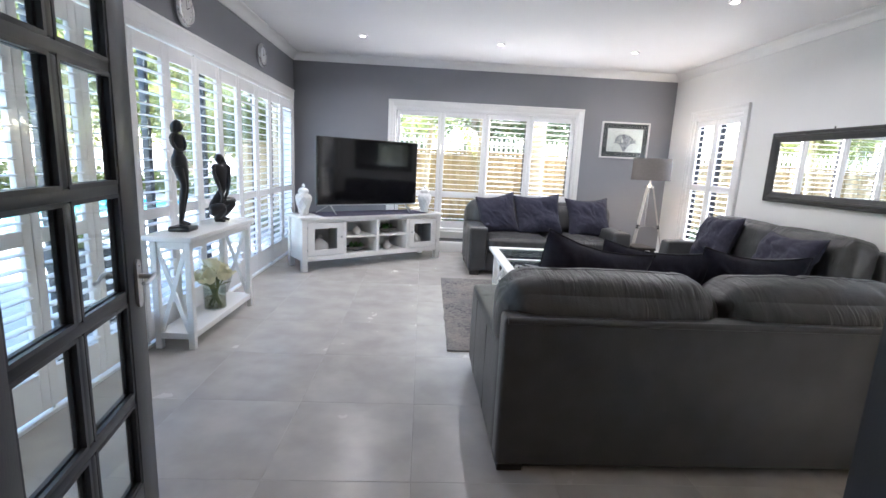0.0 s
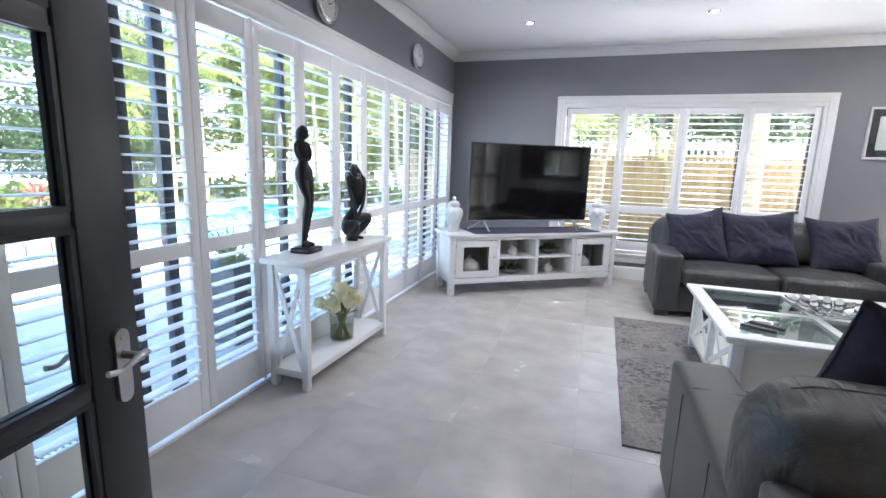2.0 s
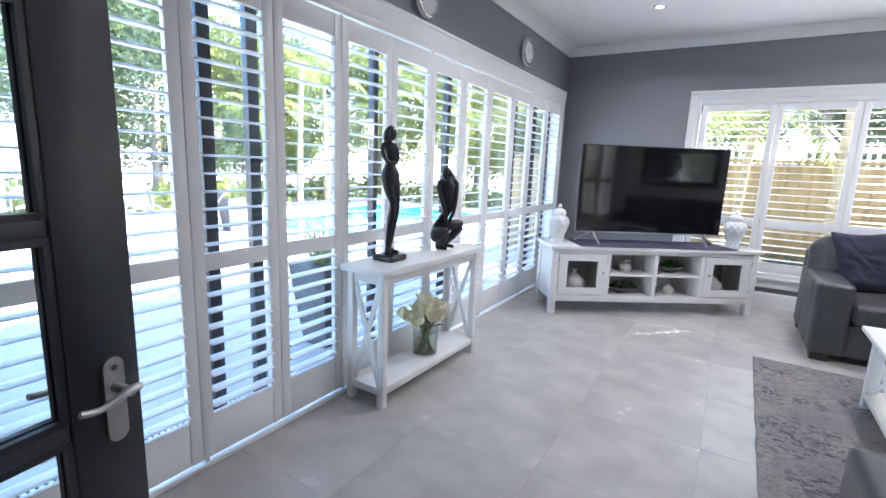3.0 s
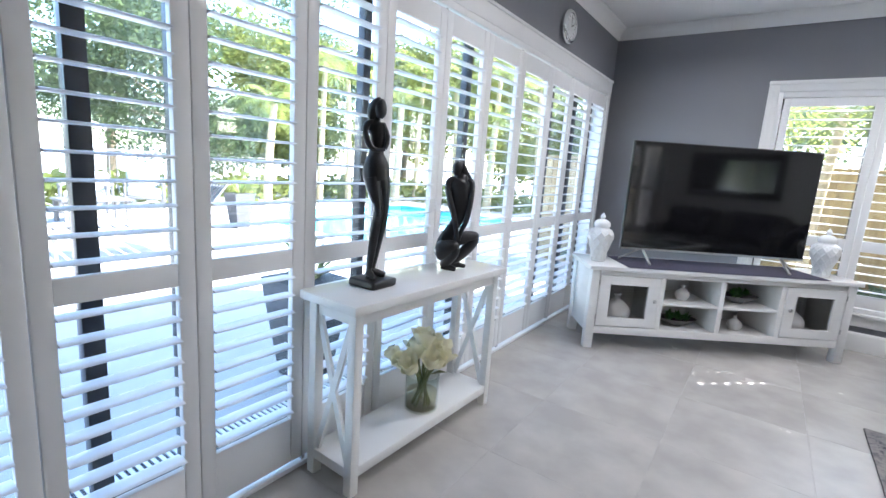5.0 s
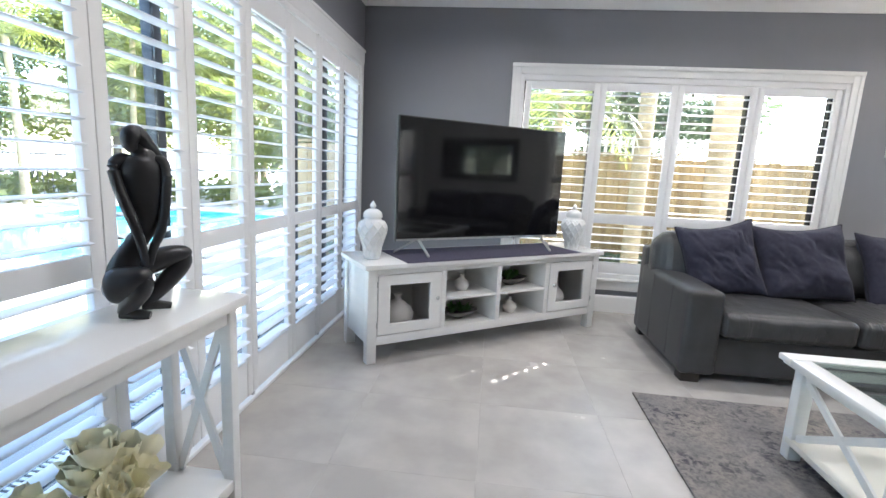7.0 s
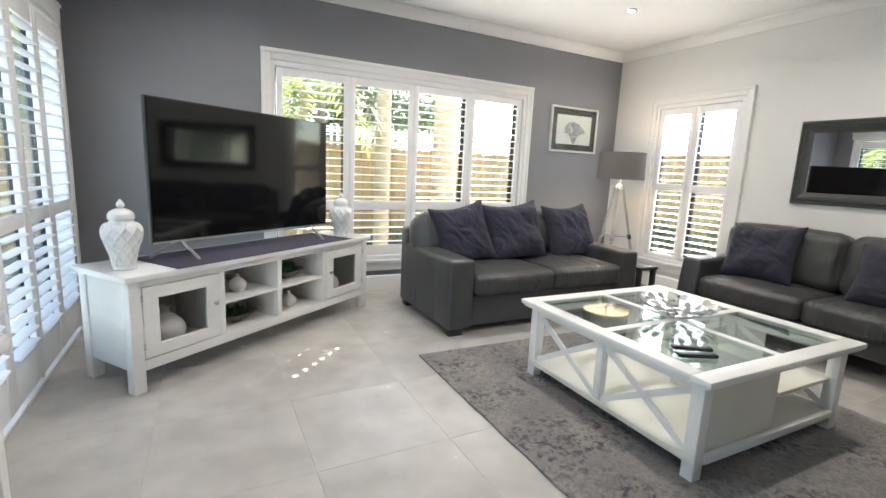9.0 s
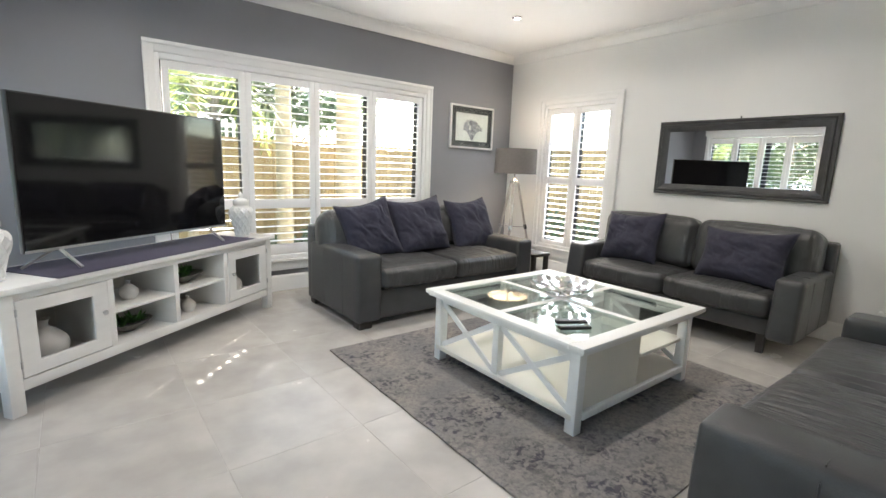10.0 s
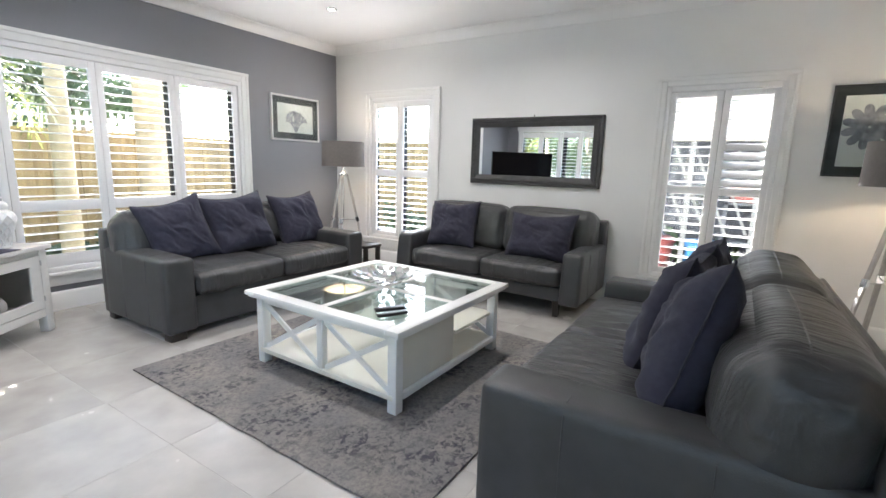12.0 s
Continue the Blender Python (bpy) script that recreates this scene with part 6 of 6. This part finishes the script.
# red-leaved plant by the pool
rl = thing("cordyline", pose(-8.5, 5.6, GZ), "spiky red-leaved plant beside the pool terrace", "plant")
part("stem", rod(B(), (0, 0, 0), (0.03, 0.02, 0.75), 0.035, 0.025, 10), BARK, rl)
bm, rq = B(), random.Random(31)
for k in range(46):
    a, t = rq.uniform(0, 6.28), rq.uniform(-0.2, 1.2)
    d = Vector((math.cos(a) * math.cos(t), math.sin(a) * math.cos(t), math.sin(t)))
    o, L = Vector((0.03, 0.02, 0.70 + rq.uniform(-0.08, 0.05))), rq.uniform(0.35, 0.55)
    sd_ = Vector((-math.sin(a), math.cos(a), 0)) * 0.025
    mid = o + d * L * 0.55
    tip = o + d * L - Vector((0, 0, 0.10))
    bm.faces.new([bm.verts.new(q) for q in (o, mid - sd_, tip, mid + sd_)])
part("leaves", bm, RED_LEAF, rl, "long red leaves")

# terrace furniture
def lounger(m, label, back=50):
    e = thing("sun_lounger", m, label, "sun lounger", "sun loungers on the terrace")
    part("frame", box(box(B(), 0, 1.45, 0, 0.05, 0.30, 0.34, 0.004), 0, 1.45, 0.6, 0.65, 0.30, 0.34, 0.004), LOUNGER, e)
    for k in range(10):
        part("slat", box(B(), 0.02 + k * 0.143, 0.12 + k * 0.143, 0.051, 0.599, 0.322, 0.337, 0.002), SLING, e)
    c, s_ = math.cos(radians(back)), math.sin(radians(back))
    for y in (0.025, 0.625):
        part("back_rail", beam(B(), (1.45, y, 0.33), (1.45 + 0.72 * c, y, 0.33 + 0.72 * s_), 0.04, 0.03), LOUNGER, e)
    for k in range(6):
        y = 0.10 + 0.09 * k
        part("back_slat", beam(B(), (1.45, y, 0.335), (1.45 + 0.70 * c, y, 0.335 + 0.70 * s_), 0.035, 0.018), LOUNGER, e)
    for t in (0.05, 0.66):
        part("back_rail", beam(B(), (1.45 + t * c, 0.03, 0.318 + t * s_), (1.45 + t * c, 0.62, 0.318 + t * s_), 0.02, 0.04), LOUNGER, e)
    l0 = part("leg", box(B(), -0.02, 0.02, -0.02, 0.02, 0, 0.30), LOUNGER, e, at=pose(0.08, 0.025, 0))
    for x, y in ((0.08, 0.625), (1.38, 0.025), (1.38, 0.625)):
        again(l0, pose(x, y, 0))


lounger(pose(-6.72, 3.22, GZ, 0, 0, 84), "grey slatted sun lounger with a raised back on the terrace", 52)
lounger(pose(-8.7, 1.2, GZ, 0, 0, 80), "grey slatted sun lounger with a raised back on the terrace", 45)


def patio_chair(m, label):
    """A low outdoor armchair; its front looks along local -y."""
    e = thing("outdoor_armchair", m, label, "armchair", "outdoor armchairs on the far terrace")
    for x in (0.0, 0.70):
        part("arm", box(box(B(), x, x + 0.06, 0.0, 0.72, 0.50, 0.55, 0.006), x, x + 0.06, 0.02, 0.70, 0.20, 0.26, 0.006), LOUNGER, e)
        for y in (0.02, 0.64):
            part("leg", box(B(), x + 0.005, x + 0.055, y, y + 0.05, 0.0, 0.50, 0.004), LOUNGER, e)
    part("seat_frame", box(B(), 0.06, 0.70, 0.03, 0.70, 0.20, 0.27, 0.006), LOUNGER, e)
    part("seat_cushion", softbox(B(), 0.38, 0.34, 0.345, 0.62, 0.62, 0.15, 0.05, bulge=(0, 0, 0.02), n=8), CUSHION_PALE, e, "pale grey seat cushion")
    part("back_cushion", softbox(B(), 0.38, 0.64, 0.56, 0.62, 0.17, 0.40, 0.07, bulge=(0, 0.03, 0.01), n=8), CUSHION_PALE, e, "pale grey back cushion")


CUSHION_PALE = mat("pale_outdoor_cloth", (0.45, 0.46, 0.48), 0.9, vary=0.15, vscale=9, bump=0.2, bscale=200)
for x, y, rz in ((-11.2, 4.55, 62), (-11.6, 5.75, 70), (-12.0, 3.2, 50)):
    patio_chair(pose(x, y, GZ, 0, 0, rz), "dark framed outdoor armchair with pale cushions")
ot = thing("outdoor_table", pose(-10.3, 4.2, GZ), "low grey outdoor table before the armchairs", "table")
part("tabletop", box(B(), 0, 0.6, 0, 1.0, 0.36, 0.40, 0.006), LOUNGER, ot)
l0 = part("leg", box(B(), 0, 0.06, 0, 0.06, 0, 0.359), LOUNGER, ot, at=pose(0.03, 0.03, 0))
for x, y in ((0.51, 0.03), (0.03, 0.91), (0.51, 0.91)):
    again(l0, pose(x, y, 0))
pt = thing("planter", pose(-2.86, 3.5, GZ), "tall tapered charcoal planter with strappy green leaves", "planter")
bm = B()
bmesh.ops.create_cone(bm, cap_ends=True, segments=4, radius1=0.16, radius2=0.27, depth=0.62, matrix=pose(0, 0, 0.31, 0, 0, 45))
part("pot", bm, POT, pt, flat=True)
bm = B()
for k in range(34):
    a, t0, L = rt.uniform(0, 6.28), rt.uniform(0.7, 1.4), rt.uniform(0.25, 0.5)
    pts = [Vector((0.05 * math.cos(a), 0.05 * math.sin(a), 0.6))]
    for i in range(4):
        t = t0 - i * 0.35
        pts.append(pts[-1] + Vector((math.cos(a) * math.cos(t), math.sin(a) * math.cos(t), math.sin(t))) * L / 4)
    sd_ = Vector((-math.sin(a), math.cos(a), 0))
    for i, (p, q) in enumerate(zip(pts, pts[1:])):
        w0, w1 = 0.02 * (1 - i / 4.2), 0.02 * (1 - (i + 1) / 4.2)
        bm.faces.new([bm.verts.new(z_) for z_ in (p - sd_ * w0, p + sd_ * w0, q + sd_ * w1, q - sd_ * w1)])
part("leaves", bm, LEAF2, pt, "strappy green leaves")
p2 = copy_thing(pt, pose(-8.3, 6.35, GZ))
p2["label"] = "charcoal planter with strappy leaves on the far terrace"

# ---- floor tiles, last ----
fb = solid("floor", [(XW - 0.2, XE + 0.2, YS - 3.1, YN + 0.2, -0.09, -0.0010)], GROUT, "large pale grey porcelain floor tiles with thin joints")
TX, TY, GX, GY = 0.60, 0.62, -0.287, 1.568
t0 = None
for i in range(-4, 7):
    for j in range(-7, 9):
        x, y = GX + i * TX, GY + j * TY
        if x > XE + 0.15 or y > YN + 0.15 or y < YS - 3.1 or x < XW - 0.7:
            continue
        x1 = min(x + TX, XE + 0.19)
        at = pose(x + TX / 2, y + TY / 2, 0)
        if x + TX > XE + 0.21 or y + TY > YN + 0.21 or x < XW - 0.21:
            xa, xb, ya, yb = max(x, XW - 0.1), min(x + TX, XE + 0.1), y, min(y + TY, YN + 0.1)
            part("tile", box(B(), xa + 0.0015 - x - TX / 2, xb - 0.0015 - x - TX / 2, ya + 0.0015 - y - TY / 2, yb - 0.0015 - y - TY / 2, -0.010, 0.0, 0.0012, 1), TILE, fb, at=at)
        elif t0 is None:
            t0 = part("tile", box(B(), -TX / 2 + 0.001, TX / 2 - 0.001, -TY / 2 + 0.001, TY / 2 - 0.001, -0.010, 0.0, 0.0012, 1), TILE, fb, at=at)
        else:
            again(t0, at)
